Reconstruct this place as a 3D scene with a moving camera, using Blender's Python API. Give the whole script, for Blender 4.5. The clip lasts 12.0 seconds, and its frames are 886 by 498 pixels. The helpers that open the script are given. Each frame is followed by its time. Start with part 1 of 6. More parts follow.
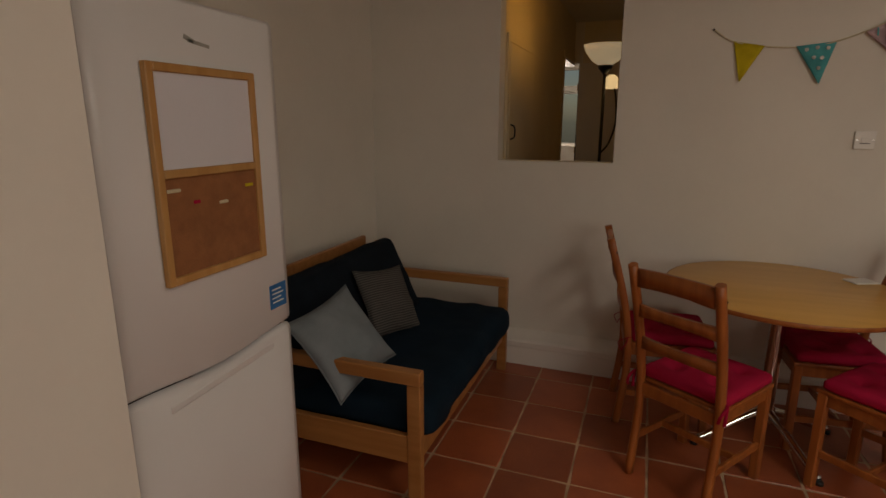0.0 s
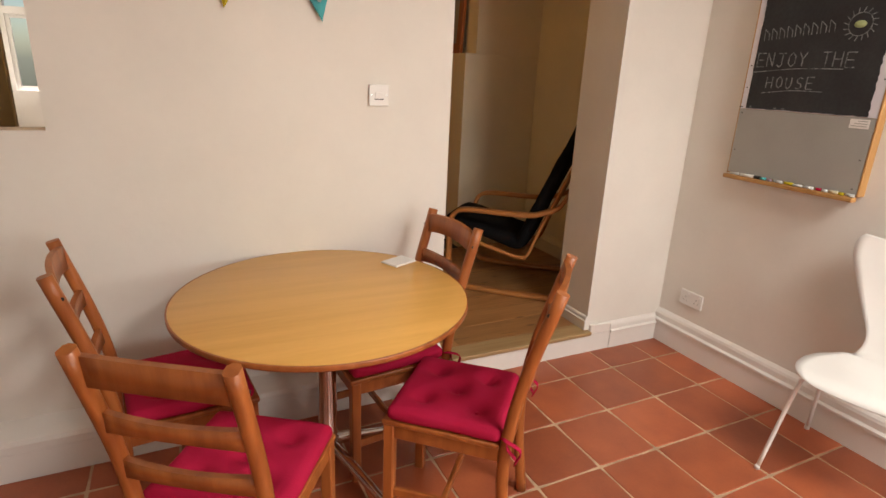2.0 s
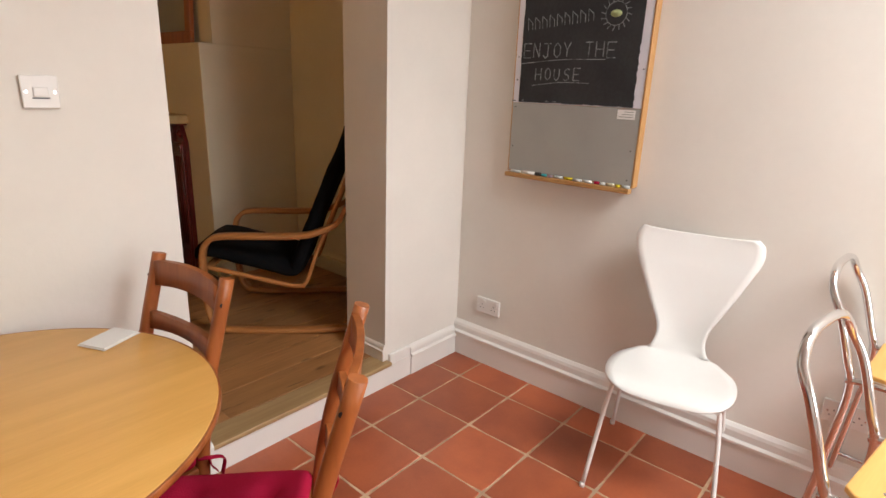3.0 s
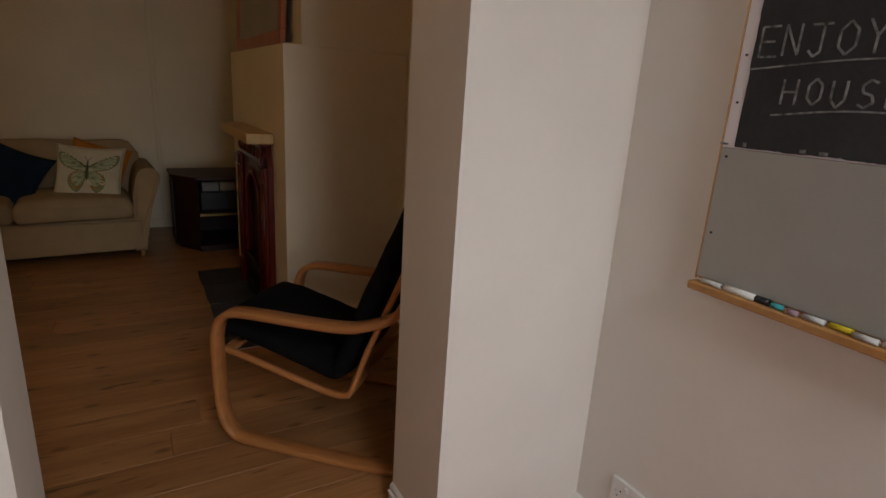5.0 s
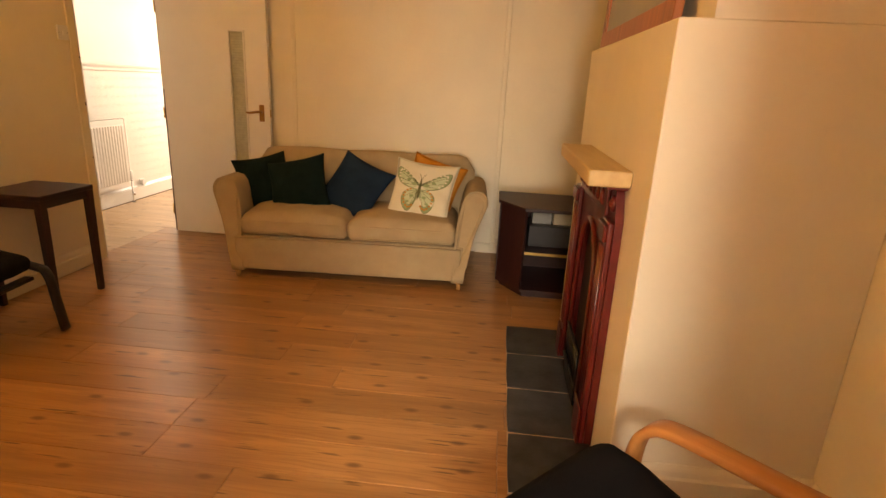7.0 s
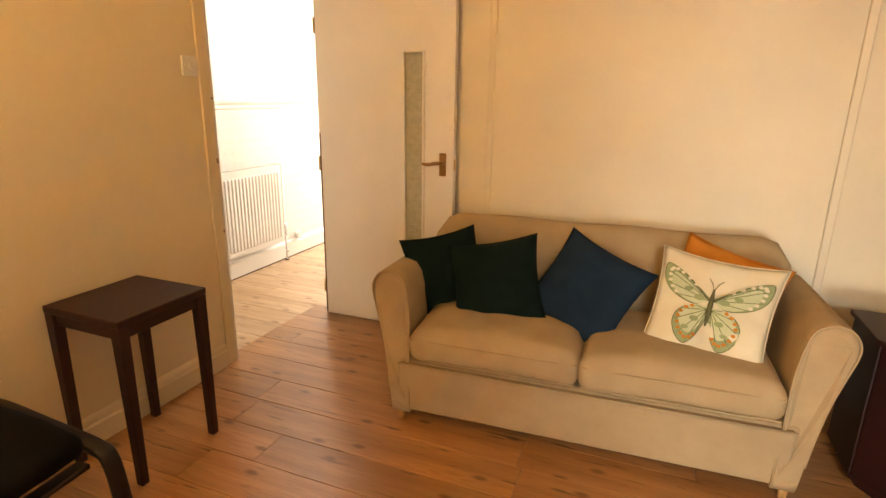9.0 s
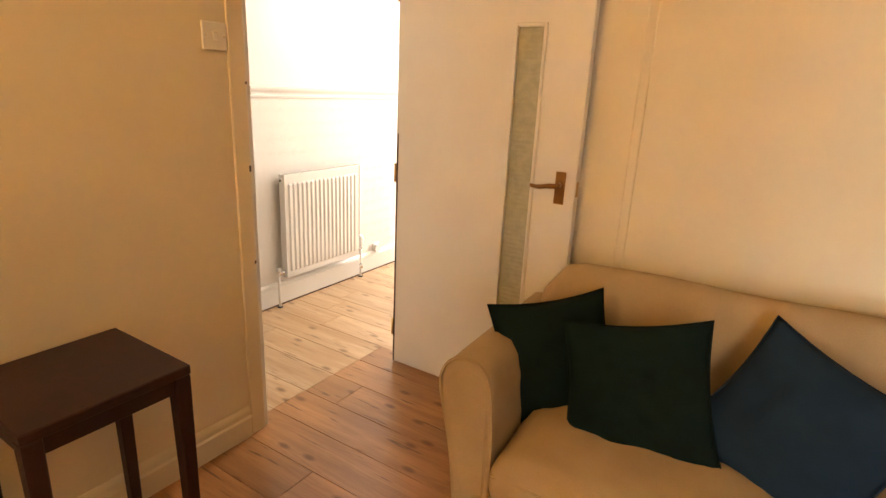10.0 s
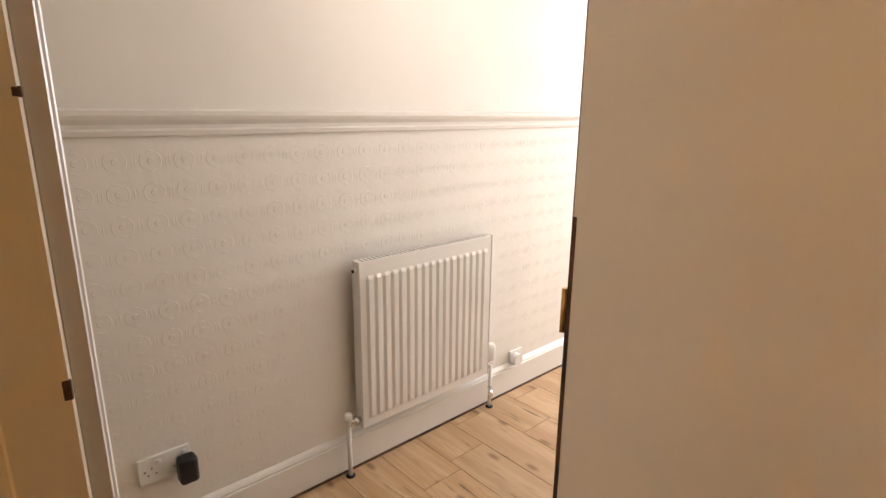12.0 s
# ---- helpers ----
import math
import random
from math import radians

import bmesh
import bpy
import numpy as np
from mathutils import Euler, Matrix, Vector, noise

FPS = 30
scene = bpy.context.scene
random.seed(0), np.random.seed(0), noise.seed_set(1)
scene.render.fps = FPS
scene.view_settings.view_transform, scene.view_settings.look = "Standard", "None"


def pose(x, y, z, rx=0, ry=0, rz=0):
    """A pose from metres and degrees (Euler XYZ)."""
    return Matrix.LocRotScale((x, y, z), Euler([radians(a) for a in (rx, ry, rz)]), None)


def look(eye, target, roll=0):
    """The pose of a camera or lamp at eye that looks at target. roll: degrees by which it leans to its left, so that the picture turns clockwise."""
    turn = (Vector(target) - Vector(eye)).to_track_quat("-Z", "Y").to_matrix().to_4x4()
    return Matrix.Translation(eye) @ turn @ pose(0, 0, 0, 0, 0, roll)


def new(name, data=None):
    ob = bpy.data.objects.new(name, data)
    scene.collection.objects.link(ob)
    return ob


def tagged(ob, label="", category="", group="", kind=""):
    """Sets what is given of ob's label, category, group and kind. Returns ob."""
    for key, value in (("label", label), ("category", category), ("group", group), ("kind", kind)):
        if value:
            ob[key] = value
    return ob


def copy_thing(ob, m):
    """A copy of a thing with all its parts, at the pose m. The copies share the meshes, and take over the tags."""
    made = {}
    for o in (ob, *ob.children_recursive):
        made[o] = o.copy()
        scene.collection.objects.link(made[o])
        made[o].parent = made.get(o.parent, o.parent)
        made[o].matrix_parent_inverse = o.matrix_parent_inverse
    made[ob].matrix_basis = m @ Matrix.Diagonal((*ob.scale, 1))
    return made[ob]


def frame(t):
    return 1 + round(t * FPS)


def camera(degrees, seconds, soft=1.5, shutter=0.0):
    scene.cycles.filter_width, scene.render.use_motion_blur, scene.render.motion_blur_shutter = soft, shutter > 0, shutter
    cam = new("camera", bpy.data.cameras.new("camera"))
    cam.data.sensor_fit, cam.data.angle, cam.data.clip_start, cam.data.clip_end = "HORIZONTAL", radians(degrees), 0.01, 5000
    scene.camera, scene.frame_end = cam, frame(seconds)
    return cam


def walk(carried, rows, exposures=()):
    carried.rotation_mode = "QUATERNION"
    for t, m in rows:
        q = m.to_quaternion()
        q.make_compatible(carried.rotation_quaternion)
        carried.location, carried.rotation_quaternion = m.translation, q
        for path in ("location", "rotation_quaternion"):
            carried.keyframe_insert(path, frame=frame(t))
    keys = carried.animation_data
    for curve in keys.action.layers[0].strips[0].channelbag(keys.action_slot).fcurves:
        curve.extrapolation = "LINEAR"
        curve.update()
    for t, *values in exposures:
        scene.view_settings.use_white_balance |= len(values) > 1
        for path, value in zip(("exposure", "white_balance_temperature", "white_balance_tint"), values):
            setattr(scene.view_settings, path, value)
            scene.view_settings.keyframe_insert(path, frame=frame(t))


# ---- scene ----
cam = camera(78.4, 12.0)
PATH = [
    (0, (0.07, -0.044, 1.485), (-0.611, 1.781, 1.031), 0.1),
    (0.5, (0.036, 0.227, 1.461), (-0.294, 2.138, 0.972), 2.2),
    (1, (0.014, 0.521, 1.449), (0.1, 2.442, 0.901), -1.4),
    (1.5, (0.091, 0.778, 1.43), (0.486, 2.662, 0.889), 0.3),
    (2, (0.286, 0.965, 1.488), (1.125, 2.678, 0.885), 2.6),
    (2.5, (0.433, 1.161, 1.48), (1.77, 2.545, 0.935), 2.0),
    (2.7, (0.489, 1.243, 1.463), (1.941, 2.496, 0.897), 1.8),
    (4.3, (1.301, 1.845, 1.443), (2.772, 3.077, 0.876), 2.7),
    (4.5, (1.382, 1.901, 1.478), (2.758, 3.226, 0.883), 1.8),
    (5, (1.62, 2.06, 1.484), (2.596, 3.717, 0.935), 3.6),
    (5.5, (1.759, 2.292, 1.481), (2.472, 4.088, 0.965), 3.6),
    (6, (1.825, 2.588, 1.479), (2.239, 4.478, 0.973), 3.6),
    (6.5, (1.869, 2.908, 1.466), (1.996, 4.847, 0.994), 2.6),
    (7, (1.856, 3.232, 1.472), (1.681, 5.137, 0.889), 2.9),
    (7.2, (1.832, 3.373, 1.47), (1.616, 5.275, 0.89), 3.8),
    (8.8, (1.197, 4.51, 1.55), (0.482, 6.302, 1.022), 0.4),
    (9, (1.106, 4.651, 1.543), (0.395, 6.441, 1.004), 0.9),
    (9.5, (0.912, 5.031, 1.542), (0.166, 6.78, 0.923), 1.5),
    (10, (0.716, 5.462, 1.535), (-0.305, 7.085, 0.966), 2.7),
    (10.5, (0.463, 5.813, 1.529), (-0.615, 7.419, 1.023), -0.4),
    (11, (0.225, 6.182, 1.531), (-0.98, 7.695, 1.021), 2.5),
    (11.5, (0.004, 6.449, 1.547), (-1.395, 7.776, 1.015), 3.1),
    (12, (-0.296, 6.692, 1.508), (-1.734, 7.99, 1.011), 0.6),
]
EXPOSURES = [(0, -2.1, 7600, 10.0), (0.5, -1.35, 7600, 10.0), (1, -0.52, 7400, 10.0), (1.5, -0.22, 7150, 9.4), (2, -0.12, 6700, 8.8), (2.7, -0.02, 6250, 8.0), (4.3, -0.55, 5900, 6.0), (5, -0.9, 5900, 6.0), (5.5, -0.65, 5900, 6.5), (6, -0.5, 6200, 7.0), (6.5, 0.75, 8200, 17.0), (7, 1.8, 8200, 13.0), (9, 2.35, 6900, 7.0), (10, 2.3, 6600, 8.0), (11, 1.95, 6200, 8.5), (12, 1.5, 6050, 9.0)]
walk(cam, [(t, look(eye, target, roll)) for t, eye, target, roll in PATH], EXPOSURES)
KF, LF = 0.0, 0.134

# ---- world and light ----
world = bpy.data.worlds.new("world")
scene.world = world
world.use_nodes = True
sky = world.node_tree.nodes.new("ShaderNodeTexSky")
sky.sky_type, sky.sun_disc = "NISHITA", False
sky.sun_elevation, sky.sun_rotation = radians(40), radians(200)
world.node_tree.links.new(sky.outputs[0], world.node_tree.nodes["Background"].inputs[0])
world.node_tree.nodes["Background"].inputs[1].default_value = 0.1


def area_lamp(name, eye, target, sx, sy, power, color):
    data = bpy.data.lights.new(name, "AREA")
    data.shape, data.size, data.size_y, data.energy, data.color = "RECTANGLE", sx, sy, power, color
    ob = new(name, data)
    ob.matrix_world = look(eye, target)
    return ob


def point_lamp(name, at, power, color, radius=0.05):
    data = bpy.data.lights.new(name, "POINT")
    data.energy, data.color, data.shadow_soft_size = power, color, radius
    ob = new(name, data)
    ob.location = at
    return ob


# unseen skylight, added as the kitchen's overhead light source
area_lamp("assumed_skylight_light", (2.05, 0.15, 2.95), (2.05, 0.2, 0), 1.0, 1.4, 117, (1.0, 0.965, 0.93))
area_lamp("kitchen_window_light", (2.0, -2.45, 1.5), (2.0, 0, 1.35), 1.4, 1.15, 56, (1.0, 0.965, 0.93))
area_lamp("hall_window_light", (-1.5, 11.15, 1.65), (-1.5, 8, 1.2), 0.55, 1.3, 28, (1.0, 0.92, 0.88))
point_lamp("hall_ceiling_light", (-1.30, 7.99, 2.0), 2.2, (1.0, 0.80, 0.66), 0.16)
point_lamp("uplighter_light", (-0.285, 4.35, 2.09), 15, (1.0, 0.50, 0.10), 0.08)

# ---- materials ----
def shifted(n, l, co, mp):
    """Each object starts at another place of the pattern."""
    inf, mul, add = n.new("ShaderNodeObjectInfo"), n.new("ShaderNodeMath"), n.new("ShaderNodeVectorMath")
    mul.operation, mul.inputs[1].default_value = "MULTIPLY", 43.0
    l.new(inf.outputs["Random"], mul.inputs[0])
    l.new(co.outputs["Object"], add.inputs[0])
    l.new(mul.outputs[0], add.inputs[1])
    l.new(add.outputs[0], mp.inputs[0])


def mat(name, color, rough=0.6, metal=0.0, vary=0.1, scale=6.0, bump=0.1, fine=120.0, coat=0.0, stretch=(1, 1, 1), second=None, detail=4.0, sheen=0.0, each=0.0, dist=0.004):
    """A surface: coarse stains and fine grain, in object space metres; each: how much pieces differ."""
    m = bpy.data.materials.new(name)
    m.use_nodes = True
    n, l = m.node_tree.nodes, m.node_tree.links
    b = n["Principled BSDF"]
    b.inputs["Roughness"].default_value, b.inputs["Metallic"].default_value = rough, metal
    b.inputs["Coat Weight"].default_value = coat
    b.inputs["Sheen Weight"].default_value = sheen
    co = n.new("ShaderNodeTexCoord")
    mp = n.new("ShaderNodeMapping")
    mp.inputs["Scale"].default_value = stretch
    shifted(n, l, co, mp)
    big, small = n.new("ShaderNodeTexNoise"), n.new("ShaderNodeTexNoise")
    big.inputs["Scale"].default_value, small.inputs["Scale"].default_value = scale, fine
    big.inputs["Detail"].default_value = detail
    l.new(mp.outputs[0], big.inputs["Vector"])
    l.new(mp.outputs[0], small.inputs["Vector"])
    ramp = n.new("ShaderNodeMix")
    ramp.data_type = "RGBA"
    c2 = second or tuple(c * (1 - vary * 2.2) for c in color)
    ramp.inputs[6].default_value, ramp.inputs[7].default_value = (*color, 1), (*c2, 1)
    cur = n.new("ShaderNodeMapRange")
    cur.inputs["From Min"].default_value, cur.inputs["From Max"].default_value = 0.35, 0.7
    l.new(big.outputs[0], cur.inputs["Value"])
    l.new(cur.outputs[0], ramp.inputs[0])
    hsv = n.new("ShaderNodeHueSaturation")
    l.new(ramp.outputs[2], hsv.inputs["Color"])
    va = n.new("ShaderNodeMath")
    va.operation = "MULTIPLY_ADD"
    l.new(small.outputs[0], va.inputs[0])
    va.inputs[1].default_value, va.inputs[2].default_value = vary, 1 - vary / 2
    if each:
        inf, vb = n.new("ShaderNodeObjectInfo"), n.new("ShaderNodeMath")
        vb.operation = "MULTIPLY_ADD"
        l.new(inf.outputs["Random"], vb.inputs[0])
        vb.inputs[1].default_value = each
        vc = n.new("ShaderNodeMath")
        vc.operation = "SUBTRACT"
        l.new(va.outputs[0], vb.inputs[2])
        l.new(vb.outputs[0], vc.inputs[0])
        vc.inputs[1].default_value = each / 2
        l.new(vc.outputs[0], hsv.inputs["Value"])
    else:
        l.new(va.outputs[0], hsv.inputs["Value"])
    l.new(hsv.outputs[0], b.inputs["Base Color"])
    if bump:
        bp = n.new("ShaderNodeBump")
        bp.inputs["Strength"].default_value, bp.inputs["Distance"].default_value = bump, dist
        l.new(small.outputs[0], bp.inputs["Height"])
        l.new(bp.outputs[0], b.inputs["Normal"])
    return m


def streaks(m, dark, axis):
    """Wavering growth rings cut lengthwise, and short dark dashes along the grain."""
    n, l = m.node_tree.nodes, m.node_tree.links
    b = n["Principled BSDF"]
    for scale, lo, hi, amount, st in ((2.6, 0.0, 0.55, 0.38, (0.28, 5.0, 0.0)), (12.0, 0.635, 0.70, 0.85, (0.30, 3.4, 0.0))):
        old = b.inputs["Base Color"].links[0].from_socket
        co, mp = n.new("ShaderNodeTexCoord"), n.new("ShaderNodeMapping")
        mp.inputs["Scale"].default_value = st
        shifted(n, l, co, mp)
        tex = n.new("ShaderNodeTexNoise")
        tex.inputs["Scale"].default_value, tex.inputs["Detail"].default_value = scale, 3.0
        l.new(mp.outputs[0], tex.inputs["Vector"])
        out = tex.outputs[0]
        if lo == 0.0:
            # contour lines of the slow noise
            mul, sn = n.new("ShaderNodeMath"), n.new("ShaderNodeMath")
            mul.operation, mul.inputs[1].default_value = "MULTIPLY", 75.0
            sn.operation = "SINE"
            l.new(out, mul.inputs[0])
            l.new(mul.outputs[0], sn.inputs[0])
            out = sn.outputs[0]
        r = n.new("ShaderNodeMapRange")
        r.inputs["From Min"].default_value, r.inputs["From Max"].default_value = lo, hi if lo else 1.0
        r.inputs["To Max"].default_value = amount
        l.new(out, r.inputs["Value"])
        mx = n.new("ShaderNodeMix")
        mx.data_type = "RGBA"
        l.new(r.outputs[0], mx.inputs[0])
        l.new(old, mx.inputs[6])
        k = 0.9 if lo == 0.0 else 0.32
        mx.inputs[7].default_value = (dark[0] * k, dark[1] * k, dark[2] * k, 1)
        l.new(mx.outputs[2], b.inputs["Base Color"])


def wood(name, color, dark, rough=0.4, axis=2, scale=5.0, knots=0.0, each=0.15, coat=0.0, flat=False):
    """Timber with long grain along an axis (0 x, 1 y, 2 z), darker streaks and, if asked, knots."""
    st = [9.0, 9.0, 9.0]
    st[axis] = 0.7
    m = mat(name, color, rough, 0, 0.14, scale, 0.12, 34.0, coat, tuple(st), dark, 6.0, 0, each, 0.002)
    if flat:
        streaks(m, dark, axis)
    if knots:
        n, l = m.node_tree.nodes, m.node_tree.links
        b = n["Principled BSDF"]
        old = b.inputs["Base Color"].links[0].from_socket
        co, mp, vo = n.new("ShaderNodeTexCoord"), n.new("ShaderNodeMapping"), n.new("ShaderNodeTexVoronoi")
        st = [1.0, 1.0, 1.0]
        st[axis] = 0.45
        if flat:
            vo.voronoi_dimensions = "2D"
        if flat:
            st[2] = 0.0
        mp.inputs["Scale"].default_value = st
        vo.inputs["Scale"].default_value = 5.5 if flat else 5.0
        shifted(n, l, co, mp)
        l.new(mp.outputs[0], vo.inputs["Vector"])
        r = n.new("ShaderNodeMapRange")
        r.inputs["From Min"].default_value, r.inputs["From Max"].default_value = (0.035, 0.10) if flat else (0.05, 0.17)
        r.inputs["To Min"].default_value, r.inputs["To Max"].default_value = knots, 0.0
        l.new(vo.outputs["Distance"], r.inputs["Value"])
        mx = n.new("ShaderNodeMix")
        mx.data_type = "RGBA"
        l.new(r.outputs[0], mx.inputs[0])
        l.new(old, mx.inputs[6])
        mx.inputs[7].default_value = (dark[0] * 0.45, dark[1] * 0.4, dark[2] * 0.35, 1)
        l.new(mx.outputs[2], b.inputs["Base Color"])
    return m


def fabric(name, color, second=None, rough=0.9, fine=260.0, vary=0.2, bump=0.35):
    m = mat(name, color, rough, 0, vary, 9.0, bump, fine, 0, (1, 1, 1), second, 5.0, 0.0, 0, 0.003)
    m.node_tree.nodes["Principled BSDF"].inputs["Specular IOR Level"].default_value = 0.12
    return m


M_WALL = mat("kitchen_wall_paint", (0.79, 0.765, 0.705), 0.75, 0, 0.03, 2.2, 0.12, 45.0, dist=0.004)
M_CREAM = mat("living_wall_paint", (0.80, 0.72, 0.55), 0.7, 0, 0.04, 1.8, 0.12, 45.0, dist=0.004)
M_CEIL = mat("ceiling_paint", (0.8, 0.78, 0.73), 0.85, 0, 0.03, 3.0, 0.1, 60.0)
M_TRIM = mat("gloss_white_trim", (0.80, 0.78, 0.74), 0.34, 0, 0.02, 4.0, 0.04, 50.0)
M_HALL = mat("hall_wallpaper_paint", (0.82, 0.79, 0.74), 0.6, 0, 0.02, 3.0, 0.12, 30.0, dist=0.004)
M_TERRA = mat("terracotta_tile", (0.40, 0.105, 0.040), 0.42, 0, 0.16, 5.0, 0.12, 90.0, 0.15, (1, 1, 1), (0.30, 0.075, 0.032), 6.0, 0, 0.4, 0.003)
M_GROUT = mat("tile_grout", (0.60, 0.42, 0.27), 0.9, 0, 0.2, 12.0, 0.3, 150.0)
M_LAM = wood("laminate_pine_floor", (0.43, 0.222, 0.086), (0.28, 0.13, 0.045), 0.30, 0, 1.6, 0.8, 0.3, flat=True)
# same laminate as M_LAM, coloured paler to carry the bright hall light
M_LAMLIT = wood("laminate_hall_lit", (0.53, 0.37, 0.22), (0.38, 0.235, 0.115), 0.32, 0, 1.6, 0.8, 0.18, flat=True)
M_PINEX = wood("pine_step_board", (0.42, 0.29, 0.14), (0.30, 0.18, 0.075), 0.5, 0, 3.0, 0.85, 0.2)
M_CHAIRWOOD = wood("antique_stained_pine", (0.40, 0.125, 0.03), (0.26, 0.072, 0.016), 0.38, 2, 3.0)
M_TABLE = wood("beech_table_veneer", (0.68, 0.385, 0.105), (0.61, 0.33, 0.08), 0.33, 0, 2.5)
M_SOFAWOOD = wood("birch_sofa_frame", (0.44, 0.20, 0.065), (0.34, 0.14, 0.04), 0.4, 0, 3.0)
M_BENT = wood("bent_birch", (0.48, 0.21, 0.065), (0.38, 0.15, 0.045), 0.35, 1, 3.0)
M_DARKWOOD = wood("dark_mahogany_stain", (0.030, 0.0065, 0.0055), (0.018, 0.004, 0.004), 0.5, 2, 3.0)
M_BLACKWOOD = wood("black_brown_wood", (0.018, 0.012, 0.010), (0.010, 0.007, 0.006), 0.35, 0, 3.0)
M_PINEFR = wood("pine_frame", (0.50, 0.28, 0.10), (0.40, 0.20, 0.06), 0.45, 2, 3.0)
M_MANTEL = wood("honey_mantel_wood", (0.60, 0.42, 0.18), (0.50, 0.33, 0.13), 0.5, 1, 3.0)
M_REDCUSH = fabric("crimson_cotton", (0.42, 0.012, 0.055), (0.36, 0.008, 0.04))
M_NAVY = fabric("dark_navy_cotton", (0.009, 0.015, 0.023), (0.006, 0.010, 0.016))
M_TEAL = fabric("petrol_blue_cotton", (0.007, 0.020, 0.036), (0.005, 0.015, 0.027))
M_GREYC = fabric("grey_blue_cotton", (0.23, 0.27, 0.30), (0.19, 0.225, 0.25))
M_DGREY = fabric("dark_grey_stripe_knit", (0.055, 0.052, 0.05), (0.035, 0.034, 0.034))
stripe_n, stripe_l = M_DGREY.node_tree.nodes, M_DGREY.node_tree.links
wave, wave_co, wave_mix = stripe_n.new("ShaderNodeTexWave"), stripe_n.new("ShaderNodeTexCoord"), stripe_n.new("ShaderNodeMix")
wave.bands_direction = "Z"
wave.inputs["Scale"].default_value, wave.inputs["Distortion"].default_value = 26.0, 0.6
stripe_l.new(wave_co.outputs["Object"], wave.inputs["Vector"])
wave_mix.data_type = "RGBA"
wave_mix.inputs[7].default_value = (0.13, 0.125, 0.12, 1)
knit = stripe_n["Principled BSDF"]
stripe_l.new(wave.outputs[1], wave_mix.inputs[0])
stripe_l.new(knit.inputs["Base Color"].links[0].from_socket, wave_mix.inputs[6])
stripe_l.new(wave_mix.outputs[2], knit.inputs["Base Color"])
M_BEIGE = fabric("beige_sofa_weave", (0.41, 0.31, 0.18), (0.365, 0.27, 0.155))
M_BLACKF = fabric("black_cotton", (0.006, 0.006, 0.0065), (0.004, 0.004, 0.005))
M_GREENC = fabric("dark_bottle_green_velour", (0.005, 0.014, 0.013), (0.0035, 0.010, 0.0095))
M_BLUEC = fabric("dark_blue_linen", (0.012, 0.027, 0.050), (0.009, 0.020, 0.038))
M_ORANGE = fabric("mustard_orange_cotton", (0.50, 0.20, 0.03), (0.42, 0.16, 0.02))
M_IVORY = fabric("ivory_cotton", (0.66, 0.60, 0.43), (0.61, 0.54, 0.38), vary=0.08)
M_LEAF = fabric("sage_print", (0.30, 0.34, 0.17), (0.22, 0.27, 0.13))
M_LEAFPALE = fabric("pale_green_print", (0.50, 0.52, 0.33), (0.42, 0.46, 0.26))
M_PRINT = fabric("dark_olive_print", (0.13, 0.13, 0.06), (0.09, 0.09, 0.04))
M_FRIDGE = mat("white_enamel", (0.74, 0.74, 0.75), 0.28, 0, 0.02, 3.0, 0.03, 200.0)
M_PLASTIC = mat("white_plastic", (0.80, 0.79, 0.76), 0.35, 0, 0.02, 4.0, 0.0)
M_WBOARD = mat("whiteboard_enamel", (0.70, 0.70, 0.76), 0.25, 0, 0.03, 3.0, 0.0)
M_CORK = mat("cork", (0.32, 0.13, 0.05), 0.9, 0, 0.10, 30.0, 0.5, 180.0)
M_SLATE = mat("slate_hearth_tile", (0.045, 0.047, 0.05), 0.45, 0, 0.3, 9.0, 0.4, 50.0, each=0.25)
M_REDIRON = mat("oxblood_glazed_iron", (0.13, 0.010, 0.008), 0.28, 0, 0.2, 14.0, 0.15, 40.0, 0.3)
M_IRON = mat("black_cast_iron", (0.012, 0.012, 0.012), 0.45, 0.3, 0.2, 14.0, 0.2, 60.0)
M_CHROME = mat("chrome", (0.75, 0.75, 0.76), 0.12, 1.0, 0.02, 4.0, 0.0)
M_BRASS = mat("brass", (0.60, 0.40, 0.14), 0.28, 1.0, 0.08, 9.0, 0.05)
M_BRONZE = mat("aged_bronze", (0.34, 0.19, 0.07), 0.32, 1.0, 0.15, 9.0, 0.05)
M_CHALK = mat("blackboard_paint", (0.018, 0.019, 0.021), 0.85, 0, 0.5, 5.0, 0.2, 80.0, second=(0.032, 0.034, 0.036))
M_CHALKLINE = mat("chalk", (0.28, 0.29, 0.29), 0.95, 0, 0.4, 60.0, 0.0)
M_GREYBOARD = mat("grey_board", (0.36, 0.36, 0.33), 0.6, 0, 0.06, 3.0, 0.05)
M_BLACKP = mat("black_plastic", (0.012, 0.012, 0.013), 0.4, 0, 0.05, 4.0, 0.0)
M_EDGE = mat("worn_brown_edge", (0.12, 0.06, 0.03), 0.7, 0, 0.4, 12.0, 0.2)
M_YELLOW = fabric("yellow_cotton", (0.62, 0.50, 0.03))
M_AQUA = fabric("aqua_cotton", (0.10, 0.48, 0.52))
M_PINK = fabric("pale_pink_cotton", (0.62, 0.45, 0.50))
M_LIME = fabric("pale_green_cotton", (0.45, 0.52, 0.25))
M_WHITEC = fabric("white_cotton", (0.75, 0.76, 0.74))
M_BLUESTICK = mat("blue_sticker", (0.02, 0.16, 0.42), 0.35, 0, 0.1, 20.0, 0.0)
M_BLIND = mat("frosted_wired_glass", (0.46, 0.46, 0.36), 0.3, 0, 0.08, 30.0, 0.3, 90.0)


